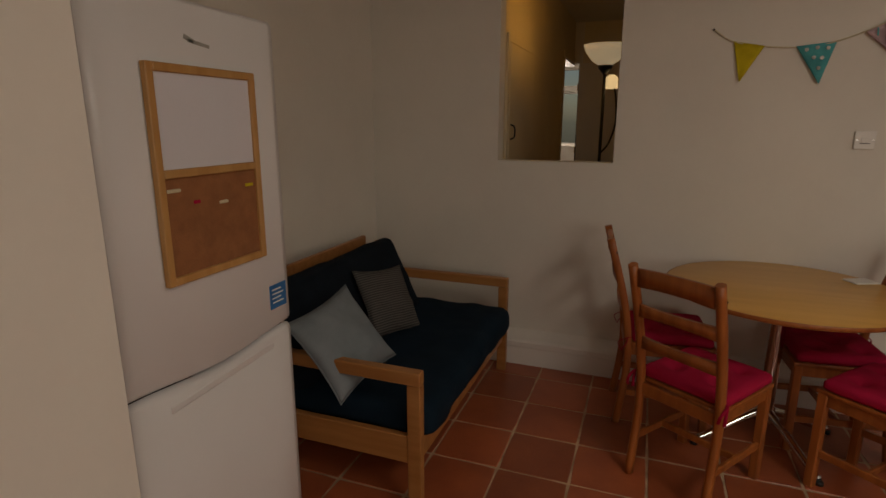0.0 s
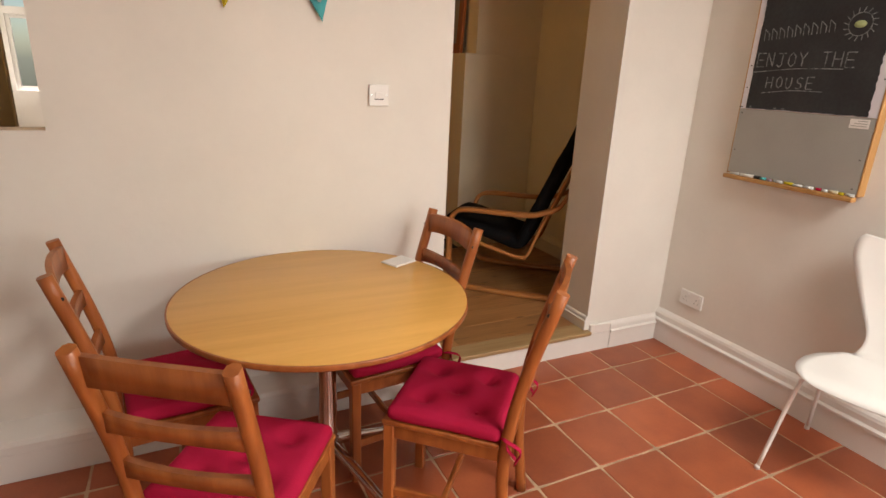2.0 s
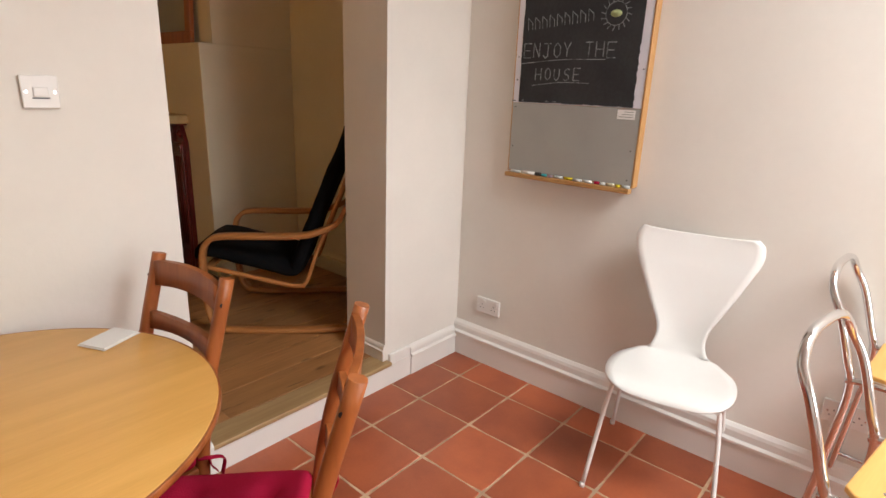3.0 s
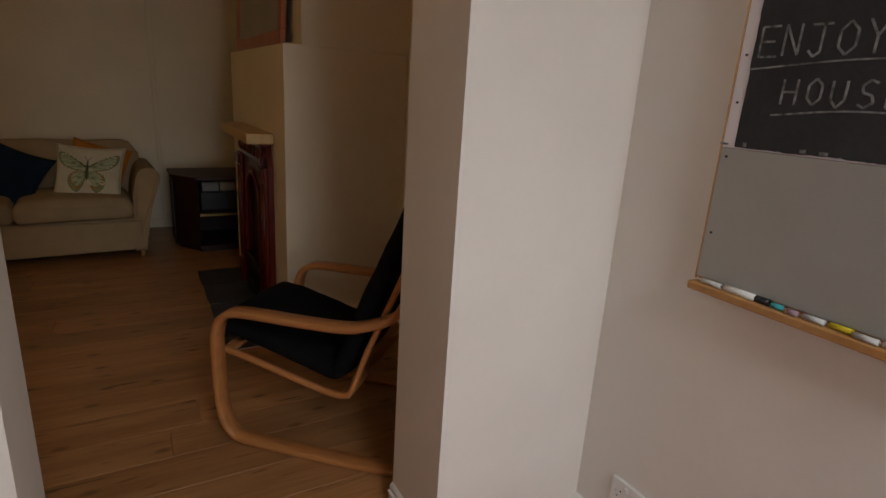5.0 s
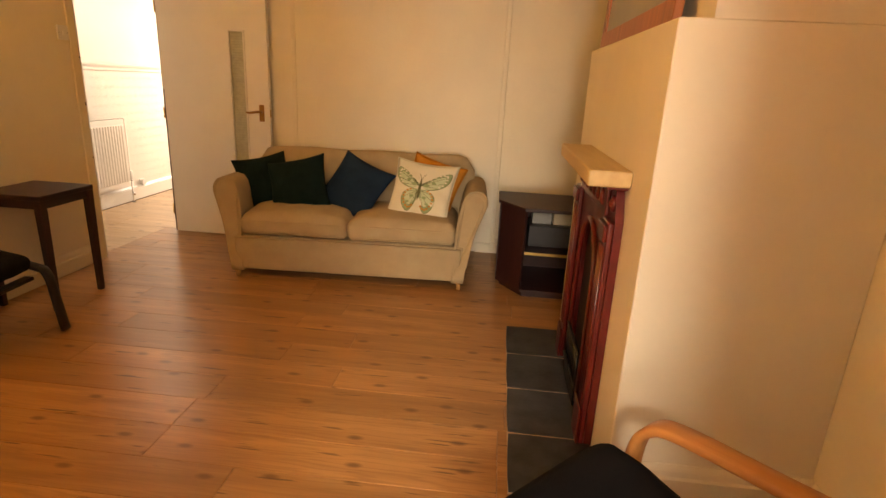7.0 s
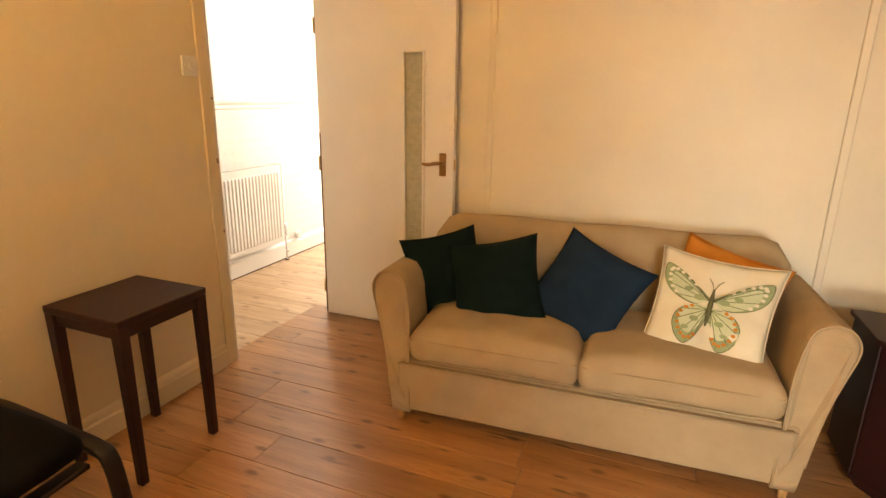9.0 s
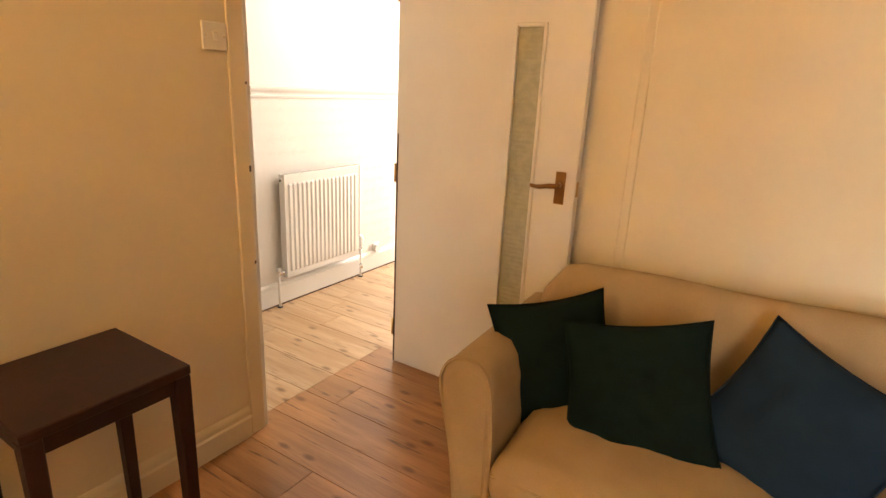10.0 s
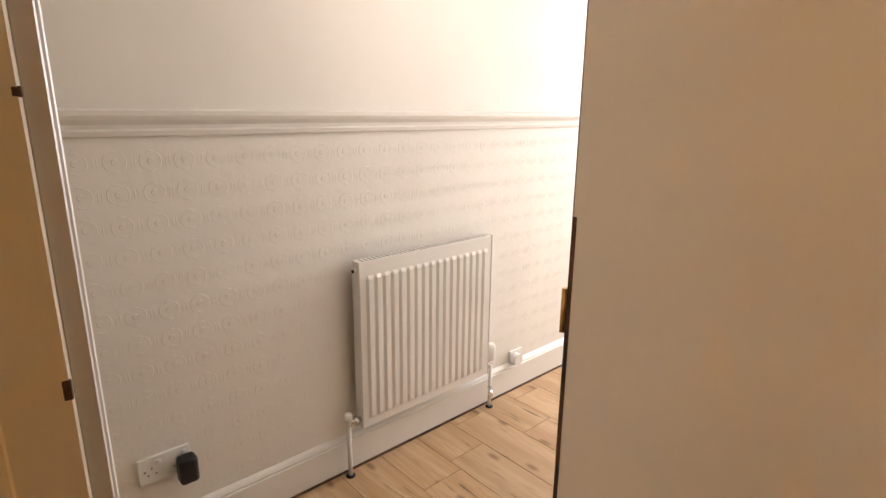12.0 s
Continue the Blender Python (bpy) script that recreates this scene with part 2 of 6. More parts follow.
def glow(name, color, strength):
    m = bpy.data.materials.new(name)
    m.use_nodes = True
    b = m.node_tree.nodes["Principled BSDF"]
    b.inputs["Base Color"].default_value = (*color, 1)
    b.inputs["Emission Color"].default_value, b.inputs["Emission Strength"].default_value = (*color, 1), strength
    return m

# ---- mesh helpers ----
def mesh_object(name, bm, material):
    me = bpy.data.meshes.new(name)
    bm.normal_update()
    bm.to_mesh(me)
    bm.free()
    me.materials.append(material)
    return new(name, me)


def part(name, bm, material, parent, label=""):
    ob = mesh_object(name, bm, material)
    ob.parent = parent
    return tagged(ob, label)


def thing(name, m, label, category, group=""):
    ob = new(name)
    ob.empty_display_size = 0.05
    ob.matrix_world = m
    return tagged(ob, label, category, group)


def structure(name, bm, material, label=""):
    return tagged(mesh_object(name, bm, material), label, kind="structure")


def add_box(bm, lo, hi, bevel=0.0, seg=1, m=None):
    lo, hi = Vector(lo), Vector(hi)
    t = Matrix.Translation((lo + hi) / 2) @ Matrix.Diagonal((*(hi - lo), 1))
    vs = bmesh.ops.create_cube(bm, size=1, matrix=t)["verts"]
    if bevel:
        es = list({e for v in vs for e in v.link_edges})
        r = bmesh.ops.bevel(bm, geom=es, offset=bevel, segments=seg, affect="EDGES", profile=0.5)
        vs = list({v for f in r["faces"] for v in f.verts} | {v for v in vs if v.is_valid})
        if seg > 1:
            for f in r["faces"]:
                f.smooth = True
    if m is not None:
        bmesh.ops.transform(bm, matrix=m, verts=vs)
    return vs


def box(lo, hi, bevel=0.0, seg=1, m=None):
    bm = bmesh.new()
    add_box(bm, lo, hi, bevel, seg, m)
    return bm


def add_bar(bm, a, b, w, h, up=(0, 0, 1), bevel=0.0, seg=1):
    """A square bar from a to b; w across, h along up."""
    a, b, up = Vector(a), Vector(b), Vector(up)
    z = (b - a).normalized()
    x = up.cross(z).normalized()
    y = z.cross(x)
    m = Matrix.Translation((a + b) / 2) @ Matrix((x, y, z)).transposed().to_4x4()
    d = (b - a).length / 2
    return add_box(bm, (-w / 2, -h / 2, -d), (w / 2, h / 2, d), bevel, seg, m)


def bar(a, b, w, h, up=(0, 0, 1), bevel=0.0, seg=1):
    bm = bmesh.new()
    add_bar(bm, a, b, w, h, up, bevel, seg)
    return bm


def add_tube(bm, pts, r, n=10, cap=True):
    """A round tube along points; r one radius or one a point."""
    pts = [Vector(p) for p in pts]
    rs = r if isinstance(r, (list, tuple)) else [r] * len(pts)
    rings, up = [], None
    for i, p in enumerate(pts):
        d = (pts[min(i + 1, len(pts) - 1)] - pts[max(i - 1, 0)]).normalized()
        if up is None:
            up = Vector((0, 0, 1)) if abs(d.z) < 0.9 else Vector((1, 0, 0))
        x = up.cross(d).normalized()
        y = d.cross(x)
        up = y
        rings.append([bm.verts.new(p + rs[i] * (math.cos(k * math.tau / n) * x + math.sin(k * math.tau / n) * y)) for k in range(n)])
    for a, b in zip(rings, rings[1:]):
        for k in range(n):
            bm.faces.new((a[k], a[(k + 1) % n], b[(k + 1) % n], b[k])).smooth = True
    if cap:
        bm.faces.new(rings[0][::-1])
        bm.faces.new(rings[-1])


def tube(pts, r, n=10):
    bm = bmesh.new()
    add_tube(bm, pts, r, n)
    return bm


def spline(pts, n=8):
    """Points of a smooth curve through pts."""
    pts = [Vector(p) for p in pts]
    q = [pts[0] * 2 - pts[1], *pts, pts[-1] * 2 - pts[-2]]
    out = []
    for i in range(1, len(q) - 2):
        for k in range(n):
            t = k / n
            a, b, c, d = q[i - 1:i + 3]
            out.append(0.5 * (2 * b + (c - a) * t + (2 * a - 5 * b + 4 * c - d) * t * t + (3 * b - 3 * c + d - a) * t ** 3))
    return out + [pts[-1]]


def ribbon(pts, w, t, axis, bevel=0.0):
    """A bent board: its middle line pts, w wide along axis, t thick."""
    bm = bmesh.new()
    ax = Vector(axis).normalized()
    rings = []
    for i, p in enumerate(pts):
        d = (pts[min(i + 1, len(pts) - 1)] - pts[max(i - 1, 0)]).normalized()
        nn = ax.cross(d).normalized()
        c = min(t, w) * 0.25
        prof = [(-w / 2 + c, -t / 2), (w / 2 - c, -t / 2), (w / 2, -t / 2 + c), (w / 2, t / 2 - c), (w / 2 - c, t / 2), (-w / 2 + c, t / 2), (-w / 2, t / 2 - c), (-w / 2, -t / 2 + c)]
        rings.append([bm.verts.new(p + ax * u + nn * v) for u, v in prof])
    k = len(rings[0])
    for a, b in zip(rings, rings[1:]):
        for j in range(k):
            bm.faces.new((a[j], a[(j + 1) % k], b[(j + 1) % k], b[j])).smooth = True
    bm.faces.new(rings[0][::-1])
    bm.faces.new(rings[-1])
    bmesh.ops.recalc_face_normals(bm, faces=bm.faces)
    return bm


def lathe(prof, n=24, axis_m=None):
    """A turned shape from (radius, z) pairs."""
    bm = bmesh.new()
    rings = [[bm.verts.new((max(r, 0.0005) * math.cos(k * math.tau / n), max(r, 0.0005) * math.sin(k * math.tau / n), z)) for k in range(n)] for r, z in prof]
    for a, b in zip(rings, rings[1:]):
        for k in range(n):
            bm.faces.new((a[k], a[(k + 1) % n], b[(k + 1) % n], b[k])).smooth = True
    bm.faces.new(rings[0][::-1])
    bm.faces.new(rings[-1])
    if axis_m is not None:
        bm.transform(axis_m)
    return bm


def prism(outline, lo, hi, m=None, bevel=0.0):
    """An outline in x, y raised from lo to hi along z, then moved by m."""
    bm = bmesh.new()
    a = [bm.verts.new((x, y, lo)) for x, y in outline]
    b = [bm.verts.new((x, y, hi)) for x, y in outline]
    bm.faces.new(a[::-1])
    bm.faces.new(b)
    for i in range(len(a)):
        j = (i + 1) % len(a)
        bm.faces.new((a[i], a[j], b[j], b[i]))
    bmesh.ops.recalc_face_normals(bm, faces=bm.faces)
    if bevel:
        bmesh.ops.bevel(bm, geom=list(bm.edges), offset=bevel, segments=2, affect="EDGES", profile=0.5)
    if m is not None:
        bm.transform(m)
    return bm


def pillow(w, h, t, n=18, seed=0, sag=0.12, crease=0.008, power=0.5):
    """A stuffed cushion in the x, z plane, t thick along y, with pointed corners and soft dents."""
    bm = bmesh.new()
    grid = {}
    for s in (-1, 1):
        for i in range(n + 1):
            for j in range(n + 1):
                if s == 1 and (i in (0, n) or j in (0, n)):
                    grid[s, i, j] = grid[-1, i, j]
                    continue
                u, v = 2 * i / n - 1, 2 * j / n - 1
                x = u * (1 - sag * (1 - v * v) * abs(u)) * w / 2
                z = v * (1 - sag * (1 - u * u) * abs(v)) * h / 2
                d = max((1 - u * u) * (1 - v * v), 0) ** power * t / 2
                k = noise.noise(Vector((u * 1.7 + seed * 3.1, v * 1.7, s + seed))) * crease * 2.2 + noise.noise(Vector((u * 5 + seed, v * 5, s * 2))) * crease
                if i in (0, n) or j in (0, n):
                    k *= 0.3
                grid[s, i, j] = bm.verts.new((x + k * 0.3, s * d + k * (1 - abs(u * v)), z + k * 0.4))
    for s in (-1, 1):
        for i in range(n):
            for j in range(n):
                q = (grid[s, i, j], grid[s, i + 1, j], grid[s, i + 1, j + 1], grid[s, i, j + 1])
                bm.faces.new(q if s < 0 else q[::-1]).smooth = True
    return bm


def slab_cushion(sx, sy, sz, puff=0.03, seed=0, nx=18, ny=14, sink=0.0, wrinkle=0.006, r=None):
    """A boxy seat cushion resting on z 0, its top bulged."""
    bm = bmesh.new()
    r = r or sz * 0.42
    nz = 6
    vs = bmesh.ops.create_grid(bm, x_segments=nx, y_segments=ny, size=0.5)["verts"]
    ext = bmesh.ops.extrude_face_region(bm, geom=list(bm.faces))
    for v in ext["geom"]:
        if isinstance(v, bmesh.types.BMVert):
            v.co.z = 1
    side = [e for e in bm.edges if abs(e.verts[0].co.z - e.verts[1].co.z) > 0.5]
    bmesh.ops.subdivide_edges(bm, edges=side, cuts=nz - 1, use_grid_fill=True)
    for v in bm.verts:
        u, w, h = v.co.x * 2, v.co.y * 2, v.co.z
        p = Vector((u * sx / 2, w * sy / 2, h * sz))
        core = Vector((max(-sx / 2 + r, min(sx / 2 - r, p.x)), max(-sy / 2 + r, min(sy / 2 - r, p.y)), max(min(r, sz / 2), min(sz - min(r, sz / 2), p.z))))
        d = p - core
        if d.length > 1e-6:
            rr = min(r, sz / 2) if abs(d.z) > 1e-6 else r
            p = core + d.normalized() * rr if d.length > rr or True else p
        p.z += (puff * max(0, (1 - u * u) * (1 - w * w)) ** 0.5 - sink * math.exp(-(u * u + w * w) * 3)) * max(0, h * 2 - 1)
        k = noise.noise(Vector((p.x * 5 + seed * 7, p.y * 5, p.z * 5))) * wrinkle + noise.noise(Vector((p.x * 14 + seed, p.y * 14, p.z * 9))) * wrinkle * 0.5
        if d.length > 1e-6:
            p += d.normalized() * k
        v.co = p
    for f in bm.faces:
        f.smooth = True
    bmesh.ops.recalc_face_normals(bm, faces=bm.faces)
    return bm

# ---- the large structure ----
W1, W1B = 3.19, 3.31       # wall with the hatch: kitchen face, living face
OX0, OX1 = 1.38, 2.30    # opening with the step
PY, PYB = 3.16, 3.45       # pier beside the opening
XR, XL, YB = 2.86, -1.62, -2.5
H = 2.75
LXR, LXL, LYF = 2.97, -0.945, 7.61
LXB = LXL - 0.14
BX, BY0, BY1 = 2.306, 4.85, 6.35
DY0, DY1, DTOP = 6.75, 7.57, LF + 2.106
HXL, HY0, HY1 = -1.93, 5.6, 11.2
NX = -0.83                 # where the far wall begins, behind the open door
HATCH = (-0.785, -0.114, 1.262, 2.2)


def walls(name, boxes, material, label="", bevel=0.0):
    bm = bmesh.new()
    for lo, hi in boxes:
        add_box(bm, lo, hi, bevel)
    return structure(name, bm, material, label)


structure("floor_base_kitchen", box((XL - 0.2, YB - 0.2, -0.2), (XR + 0.2, W1 - 0.03, -0.0025)), M_GROUT)
structure("floor_base_living", box((HXL - 0.2, W1 - 0.03, LF - 0.4), (LXR + 0.2, HY1, LF - 0.016)), M_BLACKWOOD)
# hole in the ceiling for the added skylight
SKY = (1.5, 2.6, -0.6, 0.9)
walls("ceiling", [((HXL - 0.3, YB - 0.3, H), (SKY[0], HY1 + 0.3, H + 0.15)), ((SKY[1], YB - 0.3, H), (LXR + 0.3, HY1 + 0.3, H + 0.15)), ((SKY[0], YB - 0.3, H), (SKY[1], SKY[2], H + 0.15)), ((SKY[0], SKY[3], H), (SKY[1], HY1 + 0.3, H + 0.15))], M_CEIL)
walls("wall_hatch", [((XL, W1, -0.1), (HATCH[0], W1B, H)), ((HATCH[0], W1, -0.1), (HATCH[1], W1B, HATCH[2])), ((HATCH[0], W1, HATCH[3]), (HATCH[1], W1B, H)), ((HATCH[1], W1, -0.1), (OX0 - 0.2, W1B, H)), ((OX0 - 0.2, W1, -0.1), (OX0, W1B + 0.12, H)), ((OX0, W1, 2.4), (OX1, W1B, H))], M_WALL)
walls("wall_pier", [((OX1, PY, -0.1), (LXR + 0.2, PYB, H))], M_WALL)
walls("wall_kitchen_east", [((XR, YB, -0.1), (XR + 0.2, PY, H))], M_WALL)
walls("wall_kitchen_west", [((XL - 0.2, YB, -0.1), (XL, W1B, H))], M_WALL)
walls("wall_stub", [((XL, 0.30, -0.01), (-0.785, 0.60, H))], M_WALL)
WIN = (1.25, 2.75, 0.90, 2.15)
walls("wall_kitchen_south", [((XL - 0.2, YB - 0.2, -0.1), (WIN[0], YB, H)), ((WIN[1], YB - 0.2, -0.1), (XR + 0.2, YB, H)), ((WIN[0], YB - 0.2, -0.1), (WIN[1], YB, WIN[2])), ((WIN[0], YB - 0.2, WIN[3]), (WIN[1], YB, H))], M_WALL)
walls("wall_living_east", [((LXR, PYB, 0), (LXR + 0.2, LYF + 0.15, H))], M_CREAM)
walls("wall_living_north", [((NX, LYF, 0), (LXR, LYF + 0.15, H)), ((0.20, LYF - 0.014, 0.2), (1.84, LYF + 0.05, 2.15))], M_CREAM, bevel=0.0)
bm = bmesh.new()
for x in (0.185, 1.842):
    add_box(bm, (x, LYF - 0.019, LF + 0.02), (x + 0.038, LYF - 0.0005, 2.188), 0.006, 2)
add_box(bm, (0.224, LYF - 0.0188, 2.151), (1.841, LYF - 0.0005, 2.186), 0.006, 2)
structure("trim_panel_moulding", bm, M_CREAM)
CUP = (4.02, 4.85)
walls("wall_living_west", [((LXB, W1B, 0), (LXL, DY0, H)), ((LXB, DY0, DTOP), (LXL, LYF + 0.15, H))], M_CREAM)
walls("wall_hall_west", [((HXL - 0.2, HY0, 0), (HXL, HY1, H))], M_HALL)
walls("wall_hall_east", [((NX, LYF + 0.15, 0), (NX + 0.1, HY1, H)), ((LXL, LYF, DTOP), (NX, LYF + 0.15, H))], M_HALL)
walls("wall_hall_south", [((HXL, HY0 - 0.1, 0), (LXB, HY0, H))], M_HALL)
walls("wall_hall_north", [((HXL - 0.2, HY1, 0), (HXL + 0.12, HY1 + 0.15, H)), ((LXB - 0.12, HY1, 0), (NX, HY1 + 0.15, H)), ((HXL + 0.12, HY1, LF + 2.35), (LXB - 0.12, HY1 + 0.15, H)), ((HXL + 0.12, HY1, 0), (LXB - 0.12, HY1 + 0.15, LF + 0.9)), ((HXL + 0.12, HY1, LF + 1.95), (LXB - 0.12, HY1 + 0.15, LF + 2.05))], M_HALL)
bm = bmesh.new()
add_box(bm, (BX, BY0, 0), (LXR, BY1, 1.672), 0.004)
add_box(bm, (BX + 0.09, BY0, 1.672), (LXR, BY1, H))
structure("chimney_breast", bm, M_CREAM)
# unseen opening to the sky, added over the kitchen for overhead light, closed by a frame
walls("skylight_frame", [((SKY[0] - 0.04, SKY[2] - 0.04, H + 0.15), (SKY[1] + 0.04, SKY[2], H + 0.3)), ((SKY[0] - 0.04, SKY[3], H + 0.15), (SKY[1] + 0.04, SKY[3] + 0.04, H + 0.3)), ((SKY[0] - 0.04, SKY[2], H + 0.15), (SKY[0], SKY[3], H + 0.3)), ((SKY[1], SKY[2], H + 0.15), (SKY[1] + 0.04, SKY[3], H + 0.3))], M_TRIM)


def skirting(name, a, b, out, h, t=0.018, material=None, base=0.0, plain=False):
    """A moulded skirting board from a to b; out is the way into the room."""
    a, b, out = Vector((*a, base)), Vector((*b, base)), Vector((*out, 0))
    prof = [(0, 0), (t, 0), (t, h * 0.60), (t * 1.35, h * 0.63), (t * 1.35, h * 0.68), (t * 0.8, h * 0.72), (t * 0.8, h * 0.86), (t * 0.62, h * 0.93), (0.004, h), (0, h)]
    if plain:
        prof = [(0, 0), (t, 0), (t, h * 0.83), (t * 0.75, h * 0.86), (t * 0.95, h * 0.90), (t * 0.6, h * 0.96), (0.004, h), (0, h)]
    bm = bmesh.new()
    r = [[bm.verts.new(p + out * u + Vector((0, 0, v))) for u, v in prof] for p in (a, b)]
    n = len(prof)
    for i in range(n):
        bm.faces.new((r[0][i], r[0][(i + 1) % n], r[1][(i + 1) % n], r[1][i]))
    bm.faces.new(r[0][::-1])
    bm.faces.new(r[1])
    bmesh.ops.recalc_face_normals(bm, faces=bm.faces)
    return structure(name, bm, material or M_TRIM)


# plinth under the hatch wall, with a sloping rounded top
def plinth(name, x0, x1):
    prof = [(W1, 0.0), (W1 - 0.09, 0.0), (W1 - 0.09, 0.115), (W1 - 0.094, 0.12), (W1 - 0.094, 0.15), (W1 - 0.085, 0.165), (W1 - 0.05, 0.18), (W1, 0.205)]
    bm = bmesh.new()
    r = [[bm.verts.new((x, y, z)) for y, z in prof] for x in (x0, x1)]
    for i in range(len(prof)):
        j = (i + 1) % len(prof)
        bm.faces.new((r[0][i], r[0][j], r[1][j], r[1][i]))
    bm.faces.new(r[0][::-1])
    bm.faces.new(r[1])
    bmesh.ops.recalc_face_normals(bm, faces=bm.faces)
    return structure(name, bm, M_TRIM)


plinth("baseboard_hatch_wall", XL, OX0)
skirting("baseboard_kitchen_east", (XR, YB), (XR, PY), (-1, 0), 0.20, 0.026)
skirting("baseboard_pier", (2.47, PY), (XR - 0.03, PY), (0, -1), 0.165, 0.022)
skirting("baseboard_reveal", (OX1, PY), (OX1, PYB), (-1, 0), 0.085, 0.014, base=LF)
skirting("baseboard_kitchen_west", (XL, 0.6), (XL, W1 - 0.09), (1, 0), 0.16)
skirting("baseboard_living_west", (LXL, W1B), (LXL, 6.682), (1, 0), 0.135, 0.016, M_CREAM, LF)
skirting("baseboard_living_north", (1.72, LYF - 0.0), (LXR, LYF), (0, -1), 0.12, 0.016, M_CREAM, LF)
skirting("baseboard_hall_east", (NX, LYF + 0.16), (NX, HY1), (-1, 0), 0.135, 0.02, M_TRIM, LF)
skirting("baseboard_alcove", (BX + 0.01, BY0), (LXR, BY0), (0, -1), 0.15, 0.016, M_CREAM, LF)
skirting("baseboard_living_east", (LXR, PYB), (LXR, BY0 - 0.02), (-1, 0), 0.15, 0.016, M_CREAM, LF)
skirting("baseboard_hall", (HXL, HY0), (HXL, HY1), (1, 0), 0.15, 0.022, M_TRIM, LF, plain=True)
skirting("trim_floor_gap", (HXL + 0.022, HY0), (HXL + 0.022, HY1), (1, 0), 0.007, 0.007, M_EDGE, LF, plain=True)
# riser of the step
walls("step_riser", [((OX0 - 0.001, W1 - 0.048, 0), (2.468, W1 - 0.03, LF - 0.022))], M_TRIM)
walls("step_riser_side", [((OX1 + 0.02, W1 - 0.048, LF - 0.022), (2.468, PY, 0.165))], M_TRIM, bevel=0.003)


def dado(y0, y1):
    prof = [(0, 0), (0.012, 0.004), (0.016, 0.016), (0.010, 0.022), (0.012, 0.032), (0.024, 0.045), (0.030, 0.056), (0.030, 0.068), (0.0, 0.074)]
    bm = bmesh.new()
    r = [[bm.verts.new((HXL + u, y, 1.429 + v)) for u, v in prof] for y in (y0, y1)]
    n = len(prof)
    for i in range(n):
        bm.faces.new((r[0][i], r[0][(i + 1) % n], r[1][(i + 1) % n], r[1][i]))
    bmesh.ops.recalc_face_normals(bm, faces=bm.faces)
    return structure("trim_dado_rail", bm, M_TRIM)


dado(HY0, HY1)


def embossed_paper():
    """Raised scroll pattern on the hall wall under the dado rail."""
    bm = bmesh.new()

    w = 0.0028

    def stroke(pts):
        prev = None
        for i, p in enumerate(pts):
            a, b = pts[max(i - 1, 0)], pts[min(i + 1, len(pts) - 1)]
            dy, dz = b[0] - a[0], b[1] - a[1]
            ln = math.hypot(dy, dz)
            ny, nz = -dz / ln * w, dy / ln * w
            lift = 0.0010 if 0 < i < len(pts) - 1 else 0.0002
            cur = [bm.verts.new((HXL - 0.001, p[0] + ny, p[1] + nz)), bm.verts.new((HXL + lift, p[0], p[1])), bm.verts.new((HXL - 0.001, p[0] - ny, p[1] - nz))]
            if prev:
                bm.faces.new((prev[0], prev[1], cur[1], cur[0])).smooth = True
                bm.faces.new((prev[1], prev[2], cur[2], cur[1])).smooth = True
            prev = cur

    def arc(cy, cz, r, a0, a1, n):
        return [(cy + r * math.cos(radians(a0 + (a1 - a0) * k / n)), cz + r * math.sin(radians(a0 + (a1 - a0) * k / n))) for k in range(n + 1)]

    rng = random.Random(12)
    y = 6.4
    while y < 9.4:
        z = LF + 0.20
        while z < 1.39:
            yy = y + rng.uniform(-0.001, 0.001)
            stroke(arc(yy, z, 0.027, 118, 242, 6))
            stroke(arc(yy, z, 0.027, -62, 62, 6))
            stroke(arc(yy, z + 0.016, 0.012, 20, 160, 4))
            stroke(arc(yy, z - 0.016, 0.012, 200, 340, 4))
            stroke(arc(yy, z, 0.008, 0, 300, 5))
            for d in (0.039, 0.048):
                stroke([(yy + d, z - 0.018), (yy + d, z - 0.006), (yy + d, z + 0.006), (yy + d, z + 0.018)])
            z += 0.086
        y += 0.087
    bmesh.ops.recalc_face_normals(bm, faces=bm.faces)
    ob = mesh_object("embossed_wallpaper", bm, M_HALL)
    return tagged(ob, "raised white scroll pattern of painted wallpaper", "wallpaper", kind="stuff")


embossed_paper()

# frame round the doorway to the hall
bm = bmesh.new()
add_box(bm, (LXL, 6.685, LF), (LXL + 0.012, DY0, DTOP + 0.065), 0.003)
add_box(bm, (LXL, DY0, DTOP), (LXL + 0.012, LYF - 0.001, DTOP + 0.065), 0.003)
arch = structure("door_frame_architrave", bm, M_CREAM)
for y, z, h in ((DY0 - 0.006, 1.222, 0.012), (DY0 - 0.005, 0.865, 0.007), (DY0 - 0.004, 1.52, 0.005)):
    part("paint_chip", box((LXL + 0.0085, y - 0.004, z - h), (LXL + 0.0128, y + 0.0055, z + h), 0.0015), M_EDGE, arch, "chip of bare brown wood")
bm = bmesh.new()
add_box(bm, (LXB - 0.003, DY0, LF), (LXL + 0.003, DY0 + 0.022, DTOP), 0.002)
add_box(bm, (LXB - 0.003, DY0 + 0.022, DTOP - 0.022), (LXL + 0.003, LYF + 0.149, DTOP), 0.002)
add_box(bm, (LXB + 0.03, DY0 + 0.022, LF), (LXB + 0.075, DY0 + 0.035, DTOP - 0.022), 0.002)
structure("door_frame_lining", bm, M_TRIM)

# ---- kitchen furniture ----
def rot(x, y, z, rz):
    return pose(x, y, z, 0, 0, rz)


